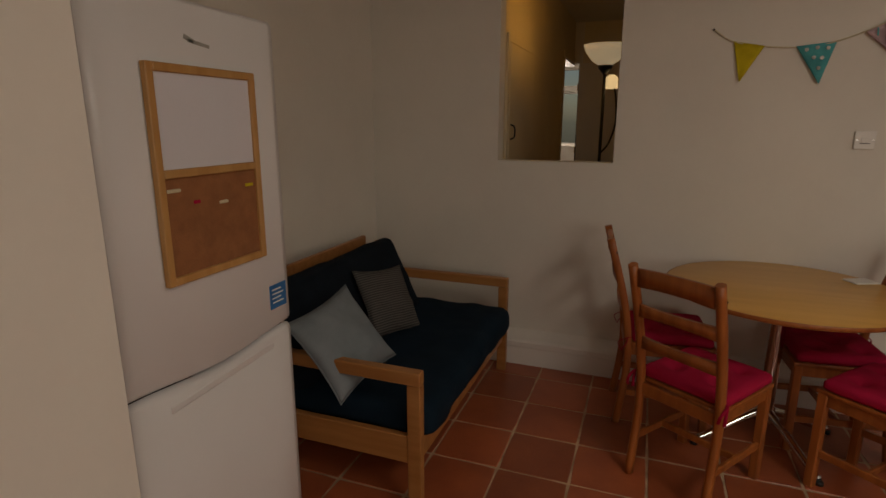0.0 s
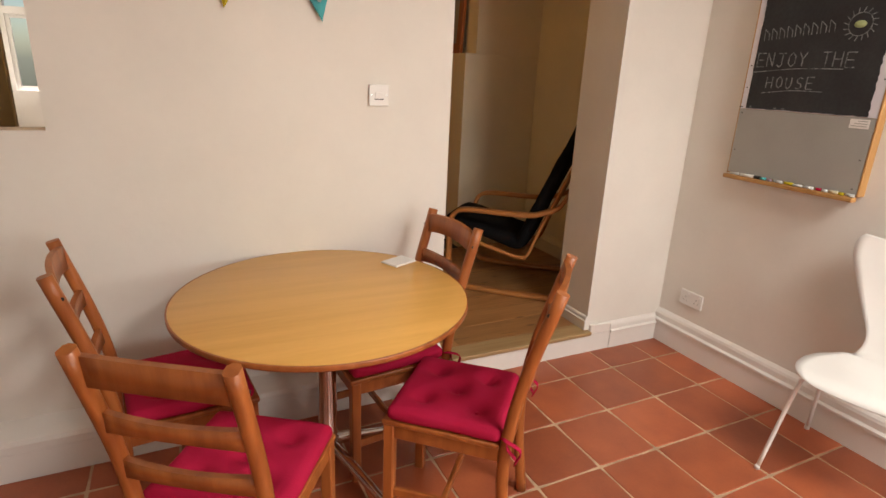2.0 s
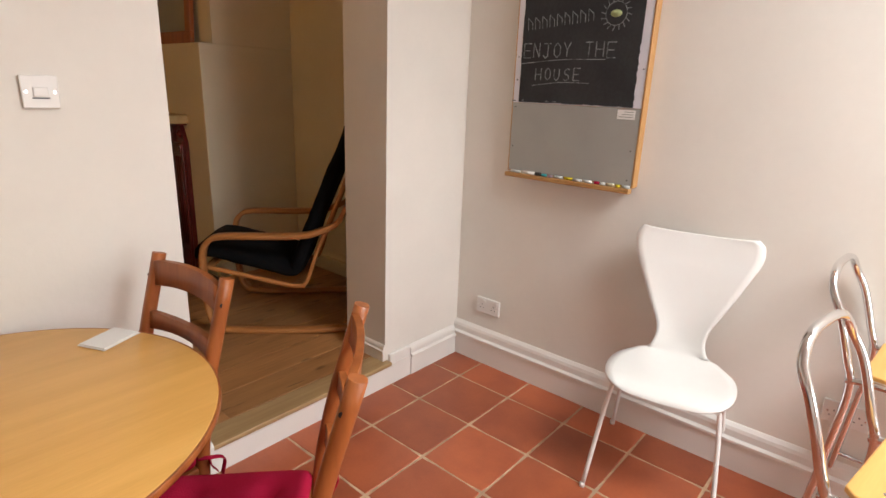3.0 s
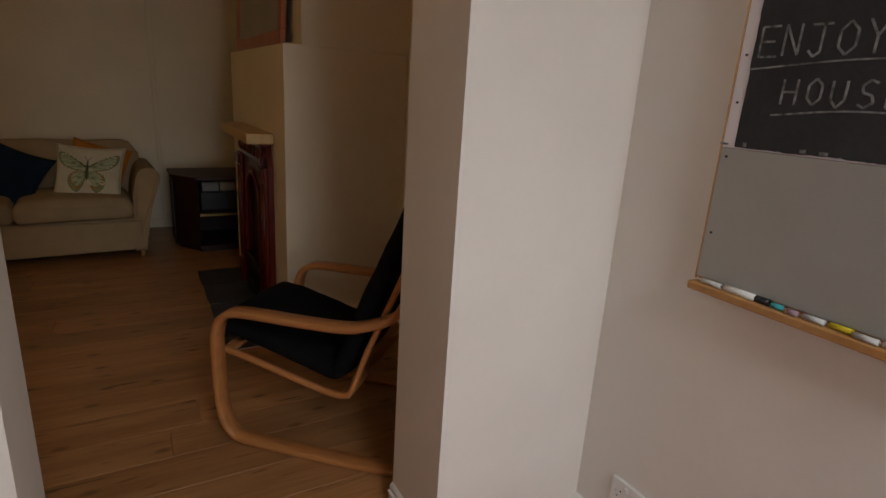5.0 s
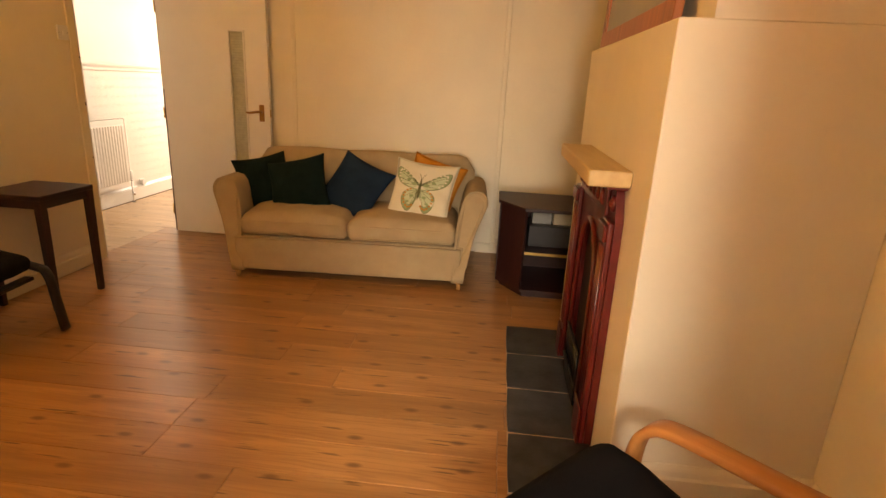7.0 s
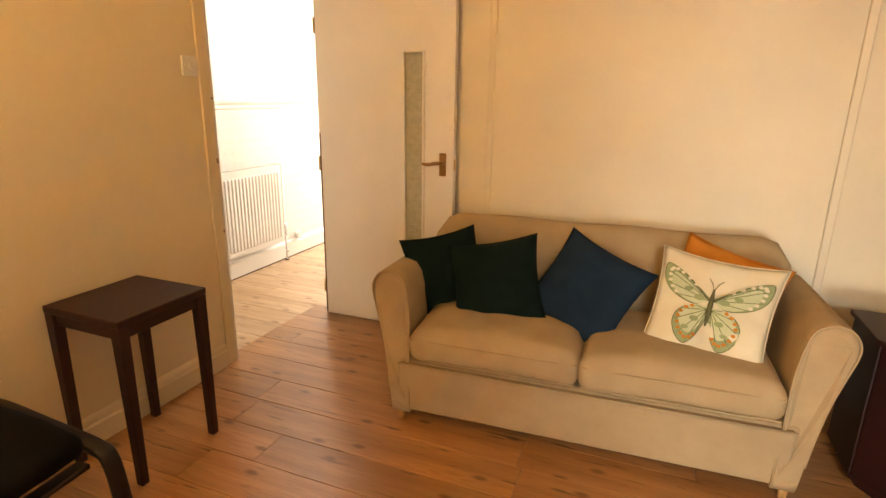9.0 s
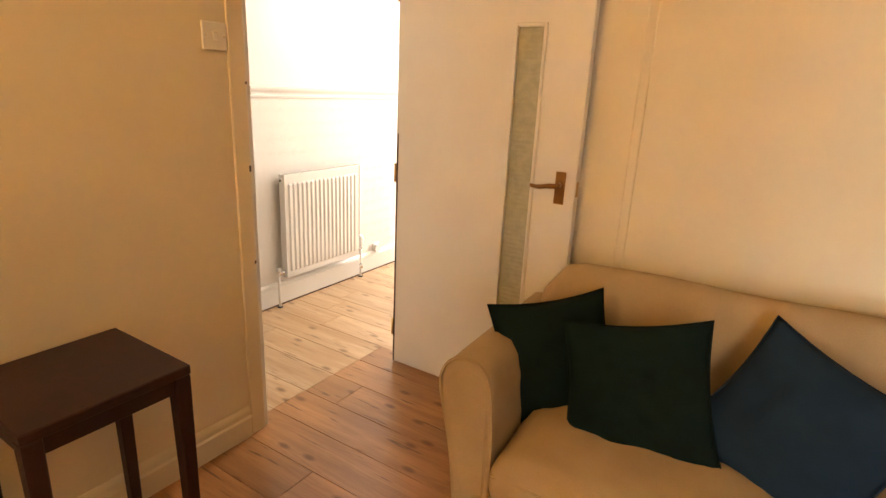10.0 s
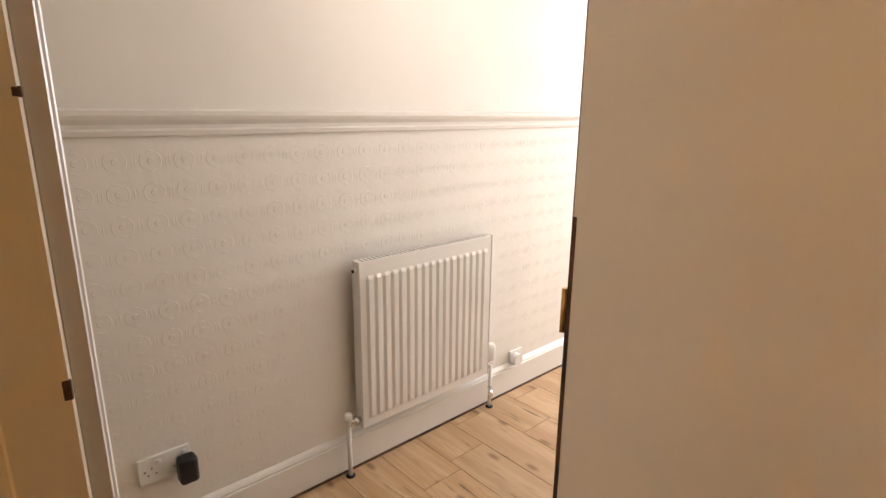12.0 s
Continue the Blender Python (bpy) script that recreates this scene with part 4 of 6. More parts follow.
# ---- on the kitchen walls ----
def bunting():
    t = thing("bunting", pose(0, W1 - 0.004, 0), "string of fabric bunting flags in mixed pastel colours on the wall", "bunting")
    pts = spline([(0.33, -0.004, 1.945), (0.42, -0.004, 1.885), (0.60, -0.004, 1.850), (0.80, -0.004, 1.850), (0.98, -0.004, 1.905), (1.12, -0.004, 1.975), (1.24, -0.004, 2.02), (1.36, -0.004, 2.04)], 5)
    part("cord", tube(pts, 0.004, 6), M_IVORY, t)
    part("nail", tube([(0.33, 0.006, 1.945), (0.33, -0.012, 1.945)], 0.005, 8), M_IRON, t)
    flags = [((0.425, 1.885), (0.565, 1.856), (0.468, 1.685), M_YELLOW, 0), ((0.70, 1.848), (0.868, 1.865), (0.815, 1.668), M_AQUA, 1), ((0.975, 1.90), (1.115, 1.972), (1.115, 1.775), M_PINK, 2), ((1.22, 2.01), (1.36, 2.04), (1.345, 1.85), M_LIME, 0)]
    for (ax, az), (bx, bz), (cx, cz), m, dots in flags:
        bm = bmesh.new()
        n = 8
        a, b, c = Vector((ax, 0, az)), Vector((bx, 0, bz)), Vector((cx, 0, cz))
        grid = []
        for i in range(n + 1):
            v = i / n
            l, r = a.lerp(c, v), b.lerp(c, v)
            row = []
            for k in range(n + 1):
                p = l.lerp(r, k / n)
                p.y = -0.010 - 0.005 * math.sin(k / n * 5 + ax * 9) * (1 - v * 0.4) - 0.008 * v * math.sin(v * 2)
                row.append(bm.verts.new(p))
            grid.append(row)
        for p, q in zip(grid, grid[1:]):
            for k in range(n):
                bm.faces.new((p[k], q[k], q[k + 1], p[k + 1])).smooth = True
        bmesh.ops.remove_doubles(bm, verts=bm.verts, dist=0.0005)
        bmesh.ops.recalc_face_normals(bm, faces=bm.faces)
        bmesh.ops.solidify(bm, geom=list(bm.faces), thickness=0.0012)
        fl = part("flag", bm, m, t, {0: "plain cotton flag", 1: "aqua flag with white dots", 2: "pale flag with stripes"}[dots])
        if dots:
            cl, md = a.lerp(b, 0.5), a.lerp(b, 0.5).lerp(c, 0.45)
            spots = [a.lerp(b, u).lerp(c, v) for u, v in ((0.2, 0.12), (0.5, 0.10), (0.8, 0.14), (0.35, 0.33), (0.65, 0.36), (0.5, 0.6))]
            for p in spots:
                r = 0.009
                if dots == 1:
                    part("dot", lathe([(0.001, 0), (r, 0), (r, 0.002), (0.001, 0.002)], 10, Matrix.Translation((p.x, -0.023, p.z)) @ Matrix.Rotation(radians(-90), 4, "X") @ Matrix.Translation((0, 0, -0.003))), M_WHITEC, fl)
                else:
                    part("stripe", bar((p.x, -0.022, p.z + 0.018), (p.x + 0.004, -0.022, p.z - 0.018), 0.006, 0.002, (0, 1, 0)), M_AQUA, fl)


bunting()


def wall_plate(name, m, w, h, label, kind):
    """A plastic plate in the x, z plane that faces -y."""
    t = thing(name, m, label, {"switch": "light switch", "fused": "light switch", "double": "socket", "single": "socket", "timer": "socket"}[kind])
    part("backbox", box((-w / 2 + 0.003, -0.006, -h / 2 + 0.003), (w / 2 - 0.003, 0, h / 2 - 0.003)), M_PLASTIC, t)
    part("plate", box((-w / 2, -0.013, -h / 2), (w / 2, -0.006, h / 2), 0.003, 2), M_PLASTIC, t)
    for s in (-1, 1):
        part("screw", tube([(s * w * 0.38, -0.0125, 0), (s * w * 0.38, -0.0142, 0)], 0.0035, 10), M_CHROME, t)
    if kind in ("switch", "fused"):
        rw = 0.009 if kind == "switch" else 0.018
        part("rocker", box((-rw, -0.018, -0.013), (rw, -0.012, 0.013), 0.003, 2), M_PLASTIC, t)
        if kind == "fused":
            part("rocker_gap", box((-0.02, -0.0134, -0.018), (0.02, -0.0128, -0.0145)), M_BLACKP, t)
    else:
        xs = (-w / 4, w / 4) if kind == "double" else (0,)
        for x in xs:
            for dx, dz, a, b in ((0, 0.012, 0.004, 0.006), (-0.011, -0.008, 0.0055, 0.0035), (0.011, -0.008, 0.0055, 0.0035)):
                part("pin_hole", box((x + dx - a / 2, -0.0137, dz - 0.006 - b / 2), (x + dx + a / 2, -0.0128, dz - 0.006 + b / 2)), M_BLACKP, t)
            part("rocker", box((x - 0.006 + 0.02, -0.017, 0.016), (x + 0.006 + 0.02, -0.012, 0.032), 0.002), M_PLASTIC, t)
    return t


wall_plate("light_switch", pose(1.045, W1, 1.405), 0.086, 0.086, "square white plastic switch plate on the kitchen wall", "fused")
wall_plate("wall_socket", pose(XR, 2.94, 0.335, 0, 0, -90), 0.147, 0.086, "white double wall socket above the skirting board", "double")
wall_plate("wall_socket", pose(XR, 1.36, 0.39, 0, 0, -90), 0.147, 0.086, "white double wall socket behind the bar stools", "double")


def memo_blackboard():
    x = XR
    t = thing("chalkboard", pose(0, 0, 0), "chalkboard over a grey panel with chalk writing and chalk ledge", "chalkboard")
    y0, y1, z0, zm, z1 = 2.225, 2.85, 1.085, 1.405, 2.10
    f = x - 0.045
    part("backing", box((f + 0.004, y0, z0), (x - 0.001, y1, z1), 0.003), M_PINEFR, t)
    part("grey_panel", box((f - 0.003, y0 + 0.010, z0 + 0.008), (f + 0.0035, y1 - 0.004, zm - 0.001), 0.001), M_GREYBOARD, t, "plain grey lower panel")
    part("white_margin", box((f - 0.002, y0 + 0.010, zm), (f + 0.0035, y1 - 0.004, z1 - 0.01), 0.001), M_WBOARD, t, "white-painted border")
    rng = random.Random(4)
    bm = bmesh.new()
    a, b, n = y0 + 0.045, y1 - 0.035, 60
    out = [(a + (b - a) * k / n, zm + 0.004 + rng.uniform(-0.002, 0.002)) for k in range(n + 1)]
    out += [(b + rng.uniform(-0.002, 0.002), zm + (z1 - 0.02 - zm) * k / n) for k in range(1, n + 1)]
    out += [(b - (b - a) * k / n, z1 - 0.02) for k in range(1, n + 1)]
    out += [(a + rng.uniform(-0.003, 0.002), z1 - 0.02 - (z1 - 0.02 - zm) * k / n) for k in range(1, n)]
    vs = [bm.verts.new((f - 0.0035, y, z)) for y, z in out]
    fc = bm.faces.new(vs)
    bmesh.ops.triangulate(bm, faces=[fc])
    bmesh.ops.recalc_face_normals(bm, faces=bm.faces)
    bmesh.ops.solidify(bm, geom=list(bm.faces), thickness=0.001)
    part("chalk_panel", bm, M_CHALK, t, "black chalk-painted panel with rough edges")
    part("trim_strip", box((f - 0.004, y0, z0), (f + 0.004, y0 + 0.009, z1), 0.002), M_PINEFR, t)
    part("trim_strip", box((f - 0.004, y1 - 0.003, z0), (f + 0.004, y1, z1), 0.001), M_PINEFR, t)
    for y, z in ((y1 - 0.02, zm - 0.02), (y0 + 0.03, zm - 0.17), (y1 - 0.02, z0 + 0.12), (y0 + 0.03, z0 + 0.03), (y1 - 0.02, zm + 0.10), (y1 - 0.02, zm + 0.2), (y0 + 0.02, zm + 0.15)):
        part("screw", tube([(f - 0.003, y, z), (f - 0.005, y, z)], 0.003, 8), M_IRON, t)
    part("label_sticker", box((f - 0.0045, y0 + 0.03, zm - 0.045), (f - 0.0032, y0 + 0.105, zm - 0.008)), M_PLASTIC, t)
    for i in range(3):
        part("label_line", box((f - 0.0052, y0 + 0.037, zm - 0.037 + i * 0.010), (f - 0.0046, y0 + 0.098 - 0.012 * i, zm - 0.034 + i * 0.010)), M_GREYBOARD, t)
    # ledge with chalks
    part("ledge", box((f - 0.032, y0 + 0.005, z0 - 0.022), (f + 0.003, y1 - 0.002, z0 - 0.002), 0.003), M_PINEFR, t)
    # writing
    def strokes(word, y, z, h, gap):
        G = {"E": [((1, 0), (0, 0), (0, 1), (1, 1)), ((0, .5), (.8, .5))], "N": [((0, 0), (0, 1), (.8, 0), (.8, 1))], "J": [((0, 1), (1, 1)), ((.6, 1), (.6, .15), (.3, 0), (0, .2))], "O": [((.5, 1), (.1, .75), (.1, .25), (.5, 0), (.9, .25), (.9, .75), (.5, 1))], "Y": [((0, 1), (.45, .5), (.9, 1)), ((.45, .5), (.45, 0))], "T": [((0, 1), (1, 1)), ((.5, 1), (.5, 0))], "H": [((0, 0), (0, 1)), ((.9, 0), (.9, 1)), ((0, .5), (.9, .5))], "U": [((0, 1), (0, .3), (.4, 0), (.8, .3), (.8, 1))], "S": [((.9, .9), (.5, 1), (.1, .8), (.2, .55), (.7, .45), (.85, .2), (.4, 0), (0, .12))]}
        for i, ch in enumerate(word):
            w = h * 0.62
            if ch != " ":
                bm = bmesh.new()
                for st in G[ch]:
                    pts = [(f - 0.0048, y - u * w, z + v * h + 0.002 * math.sin(i * 2.1)) for u, v in st]
                    for p, q in zip(pts, pts[1:]):
                        add_bar(bm, p, q, 0.0046, 0.0008, (1, 0, 0))
                part("letter", bm, M_CHALKLINE, t, "chalk letter")
            y -= w + gap
        return y
    strokes("ENJOY THE", 2.803, 1.600, 0.060, 0.0125)
    strokes("HOUSE", 2.735, 1.505, 0.050, 0.016)
    for (ya, za), (yb, zb) in (((2.815, 1.575), (2.41, 1.592)), ((2.75, 1.482), (2.47, 1.497))):
        pts = spline([(f - 0.0048, ya, za), (f - 0.0048, (ya + yb) / 2, (za + zb) / 2 + 0.008), (f - 0.0048, yb, zb)], 5)
        bm = bmesh.new()
        for p, q in zip(pts, pts[1:]):
            add_bar(bm, p, q, 0.0036, 0.0008, (1, 0, 0))
        part("chalk_underline", bm, M_CHALKLINE, t)
    # unreadable line above and a round chalk drawing
    for i in range(9):
        y = 2.79 - i * 0.036
        bm = bmesh.new()
        for p, q in (((0, 0), (0.004, 0.05)), ((0.004, 0.05), (-0.02, 0.03)), ((-0.02, 0.03), (-0.022, 0.002))):
            add_bar(bm, (f - 0.0048, y + p[0], 1.715 + i * 0.003 + p[1]), (f - 0.0048, y + q[0], 1.715 + i * 0.003 + q[1]), 0.0034, 0.0008, (1, 0, 0))
        part("chalk_scribble", bm, M_CHALKLINE, t)
    c = Vector((f - 0.0048, 2.385, 1.765))
    bm = bmesh.new()
    for k in range(16):
        a, r0, r1 = k / 16 * math.tau, 0.045, 0.065
        add_bar(bm, c + Vector((0, math.cos(a) * r0, math.sin(a) * r0)), c + Vector((0, math.cos(a + 0.12) * r1, math.sin(a + 0.12) * r1)), 0.0034, 0.0008, (1, 0, 0))
        add_bar(bm, c + Vector((0, math.cos(a) * r0, math.sin(a) * r0)), c + Vector((0, math.cos(a + math.tau / 16) * r0, math.sin(a + math.tau / 16) * r0)), 0.0034, 0.0008, (1, 0, 0))
    part("chalk_drawing", bm, M_CHALKLINE, t, "round rayed chalk drawing")
    bm = lathe([(0.001, 0), (0.024, 0), (0.024, 0.0008), (0.001, 0.0008)], 16, Matrix.Translation(c) @ Matrix.Rotation(radians(-90), 4, "Y") @ Matrix.Scale(0.6, 4, (1, 0, 0)))
    part("chalk_drawing", bm, M_LIME, t, "pale green chalk patch")
    # chalk dust smears at the lower edge
    for i in range(14):
        y = y0 + 0.06 + i * 0.042
        w = rng.uniform(0.008, 0.022)
        part("chalk_smear", box((f - 0.0042, y, zm + 0.006), (f - 0.0036, y + w, zm + 0.010 + rng.uniform(0, 0.006))), M_CHALKLINE, t)
    cols = [M_WHITEC, M_PLASTIC, M_AQUA, M_PINK, M_WHITEC, M_YELLOW, M_WHITEC, M_WHITEC, M_REDCUSH, M_WHITEC, M_IVORY, M_YELLOW]
    y = y1 - 0.03
    for i in range(13):
        ln = 0.075 if i == 1 else (0.05 if i == 0 else rng.uniform(0.018, 0.045))
        c = thing("chalk_stick", pose(f - 0.016 + rng.uniform(-0.006, 0.006), y - ln / 2, z0 + 0.0045), ("white whiteboard marker with black cap" if i == 1 else "short stick of used chalk on the ledge"), "marker" if i == 1 else "chalk", "" if i == 1 else "chalks on the ledge")
        if i == 1:
            c.name = "marker_pen"
        part("stick", tube([(0, ln / 2, 0), (0, -ln / 2, 0)], 0.0062 if i != 1 else 0.008, 10), cols[i % 12], c)
        if i == 1:
            part("cap", tube([(0, -ln / 2, 0), (0, -ln / 2 - 0.03, 0)], 0.0085, 10), M_BLACKP, c)
            y -= 0.03
        y -= ln + rng.uniform(0.004, 0.012)


memo_blackboard()

# ---- living room ----
def hall_door():
    t = thing("living_room_door", pose(-0.868, 7.548, 0), "white flush door with narrow reeded glass pane, standing open", "door")
    x1, th = 0.885, 0.04
    z0, z1 = LF + 0.008, DTOP - 0.004
    gx0, gx1, gz0, gz1 = 0.578, 0.700, 0.585, 1.782
    y0 = -th / 2
    bm = bmesh.new()
    add_box(bm, (0.003, y0, z0), (gx0, y0 + th, z1))
    add_box(bm, (gx1, y0, z0), (x1 - 0.003, y0 + th, z1))
    add_box(bm, (gx0, y0, z0), (gx1, y0 + th, gz0))
    add_box(bm, (gx0, y0, gz1), (gx1, y0 + th, z1))
    part("leaf", bm, M_TRIM, t)
    part("worn_edge", box((0.0035, y0 - 0.0012, z0), (0.011, y0 - 0.0002, 1.32)), M_EDGE, t, "bare brown wood where the paint has worn off")
    part("edge_lipping", box((0, y0 + 0.001, z0), (0.0028, y0 + th - 0.001, z1)), M_EDGE, t, "worn brown door edge")
    part("edge_lipping", box((x1 - 0.0028, y0 + 0.001, z0), (x1, y0 + th - 0.001, z1)), M_TRIM, t)
    for lo, hi in (((gx0 - 0.008, gz0 - 0.008), (gx0 + 0.006, gz1 + 0.008)), ((gx1 - 0.006, gz0 - 0.008), (gx1 + 0.008, gz1 + 0.008)), ((gx0 + 0.006, gz0 - 0.008), (gx1 - 0.006, gz0 + 0.006)), ((gx0 + 0.006, gz1 - 0.006), (gx1 - 0.006, gz1 + 0.008))):
        part("glazing_bead", box((lo[0], y0 - 0.006, lo[1]), (hi[0], y0 + 0.008, hi[1]), 0.002), M_TRIM, t)
    bm = bmesh.new()
    n = 120
    pr = None
    for i in range(n + 1):
        z = gz0 + 0.006 + (gz1 - gz0 - 0.012) * i / n
        y = y0 + 0.013 + (0.0016 if i % 2 else 0)
        cur = (bm.verts.new((gx0 + 0.006, y, z)), bm.verts.new((gx1 - 0.006, y, z)))
        if pr:
            bm.faces.new((pr[0], pr[1], cur[1], cur[0]))
        pr = cur
    bmesh.ops.recalc_face_normals(bm, faces=bm.faces)
    bmesh.ops.solidify(bm, geom=list(bm.faces), thickness=0.004)
    part("reeded_pane", bm, M_BLIND, t, "greenish reeded glass pane")
    h = new("door_handle")
    h.parent = t
    hx, hz = 0.822, 1.172
    part("backplate", box((hx - 0.021, y0 - 0.006, hz - 0.065), (hx + 0.021, y0, hz + 0.065), 0.003, 2), M_BRONZE, h)
    part("boss", tube([(hx, y0 - 0.006, hz + 0.012), (hx, y0 - 0.045, hz + 0.012)], 0.010, 12), M_BRONZE, h)
    part("lever", tube(spline([(hx + 0.004, y0 - 0.045, hz + 0.012), (hx - 0.03, y0 - 0.048, hz + 0.010), (hx - 0.075, y0 - 0.047, hz + 0.002), (hx - 0.108, y0 - 0.046, hz + 0.004)], 5), [0.010] * 6 + [0.009] * 5 + [0.0075] * 5, 12), M_BRONZE, h)
    for s in (-1, 1):
        part("plate_screw", tube([(hx, y0 - 0.006, hz + s * 0.052), (hx, y0 - 0.0075, hz + s * 0.052)], 0.004, 8), M_BRONZE, h)
    part("latch_keep", box((x1 - 0.003, y0 + 0.008, hz - 0.03), (x1 + 0.002, y0 + 0.03, hz + 0.03)), M_BRASS, t)
    for z in (LF + 0.2, LF + 1.0, LF + 1.8):
        part("hinge", tube([(-0.006, y0 + 0.002, z - 0.045), (-0.006, y0 + 0.002, z + 0.045)], 0.006, 10), M_BRASS, t)


hall_door()
wall_plate("light_switch", pose(LXL, 6.636, 1.662, 0, 0, 90), 0.088, 0.088, "square white light switch beside the hall doorway", "switch")


def fabric_sofa():
    t = thing("two_seat_sofa", pose(0.875, 7.05, LF, 0, 0, 3.0), "beige woven two-seat sofa with flared arms against the far wall", "sofa")
    hw, d0, d1 = 0.835, -0.435, 0.42
    part("base", box((-hw + 0.05, d0 + 0.035, 0.055), (hw - 0.05, d1 - 0.02, 0.30), 0.02, 3), M_BEIGE, t)
    part("front_panel", box((-hw + 0.07, d0 + 0.012, 0.06), (hw - 0.07, d0 + 0.045, 0.285), 0.012, 3), M_BEIGE, t)
    part("piping", tube([(-hw + 0.07, d0 + 0.010, 0.285), (hw - 0.07, d0 + 0.010, 0.285)], 0.005, 8), M_BEIGE, t)
    # flared arms: a leaning section swept front to back
    for s in (-1, 1):
        prof = [(0.045, 0.05), (0.125, 0.05), (0.115, 0.30), (0.105, 0.45), (0.085, 0.555), (0.065, 0.62), (0.035, 0.655), (-0.01, 0.668), (-0.055, 0.658), (-0.082, 0.625), (-0.085, 0.58), (-0.055, 0.50), (-0.018, 0.40), (0.012, 0.28), (0.033, 0.16)]
        bm = bmesh.new()
        rows = []
        st = [(d0 + 0.004, 0.86), (d0, 0.93), (d0 + 0.010, 1.0), (d0 + 0.05, 1.005), (-0.1, 1.0), (0.15, 0.995), (d1 - 0.08, 0.98), (d1 - 0.05, 0.93)]
        for y, k in st:
            cx, cz = 0.03, 0.40
            rows.append([bm.verts.new((s * (hw - (cx + (px - cx) * (k if k > 0.97 else k * 0.985))), y + (0.11 * max(0.0, (pz - 0.12) / 0.54) ** 1.4 if y < -0.3 else 0.0), max(0.05, cz + (pz - cz) * k))) for px, pz in prof])
        n = len(prof)
        for a, b in zip(rows, rows[1:]):
            for k in range(n):
                bm.faces.new((a[k], a[(k + 1) % n], b[(k + 1) % n], b[k])).smooth = True
        bm.faces.new(rows[0])
        bm.faces.new(rows[-1][::-1])
        bmesh.ops.recalc_face_normals(bm, faces=bm.faces)
        arm = part("arm", bm, M_BEIGE, t)
        pts = [Vector((s * (hw - px * 0.99), d0 + 0.004 + 0.11 * max(0.0, (pz - 0.12) / 0.54) ** 1.4, max(0.055, pz * 0.995))) for px, pz in prof[1:]]
        part("arm_piping", tube(spline(pts, 3), 0.0045, 6), M_BEIGE, arm)
        for y in (d0 + 0.035, d1 - 0.08):
            part("foot", lathe([(0.016, 0), (0.022, 0.055)], 4, Matrix.Translation((s * (hw - 0.075), y, 0)) @ Matrix.Rotation(radians(45), 4, "Z")), M_PINEFR, t, "short pale wooden foot")
    # back with a rounded top
    bm = bmesh.new()
    sec = [(0.16, 0.28), (0.20, 0.60), (0.215, 0.745), (0.235, 0.80), (0.275, 0.822), (0.33, 0.817), (0.365, 0.785), (0.38, 0.68), (0.385, 0.07), (0.20, 0.07)]
    rows = []
    n = 26
    for i in range(n + 1):
        u = 2 * i / n - 1
        drop = 0.11 * max(0, (abs(u) - 0.86) / 0.14) ** 2.2
        x = u * (hw - 0.005)
        rows.append([bm.verts.new((x, y, max(0.07, z - drop * (z > 0.5)) + 0.004 * math.sin(u * 9) * (z > 0.7))) for y, z in sec])
    k0 = len(sec)
    for a, b in zip(rows, rows[1:]):
        for k in range(k0):
            bm.faces.new((a[k], a[(k + 1) % k0], b[(k + 1) % k0], b[k])).smooth = True
    bm.faces.new(rows[0][::-1])
    bm.faces.new(rows[-1])
    bmesh.ops.recalc_face_normals(bm, faces=bm.faces)
    part("backrest", bm, M_BEIGE, t)
    for s in (-1, 1):
        bm = slab_cushion(0.73, 0.62, 0.145, 0.042, 11 + s, 26, 20, 0, 0.007, 0.055)
        bm.transform(Matrix.Translation((s * 0.360, -0.125, 0.298)))
        c = part("seat_cushion", bm, M_BEIGE, t)
        for z in (0.322, 0.405):
            x0, x1, ya, yb = s * 0.360 - 0.352, s * 0.360 + 0.352, -0.428, 0.16
            pts = spline([(x0 + 0.01, yb, z), (x0 + 0.002, ya + 0.06, z), (x0 + 0.055, ya + 0.004, z), (s * 0.360, ya - 0.008, z + 0.004), (x1 - 0.055, ya + 0.004, z), (x1 - 0.002, ya + 0.06, z), (x1 - 0.01, yb, z)], 6)
            part("cushion_piping", tube(pts, 0.004, 6), M_BEIGE, c)


fabric_sofa()
scatter("scatter_cushion", lean(0.20, 6.985, 0.725, 34, -22, -10), 0.38, 0.40, 0.12, M_GREENC, "dark bottle-green velour cushion in the sofa corner", 3, "", 0.6)
scatter("scatter_cushion", lean(0.465, 6.925, 0.73, 4, -26, -13), 0.42, 0.41, 0.13, M_GREENC, "dark bottle-green velour cushion on the beige sofa", 4, "", 0.6)
scatter("scatter_cushion", lean(0.86, 6.99, 0.735, -4, -34, 24), 0.43, 0.43, 0.13, M_BLUEC, "dark blue linen cushion tipped on one corner", 5, "", 0.6)
scatter("scatter_cushion", lean(1.39, 7.11, 0.74, -16, -20, 13), 0.43, 0.43, 0.12, M_ORANGE, "mustard orange cushion tucked behind the butterfly cushion", 6, "", 0.6)


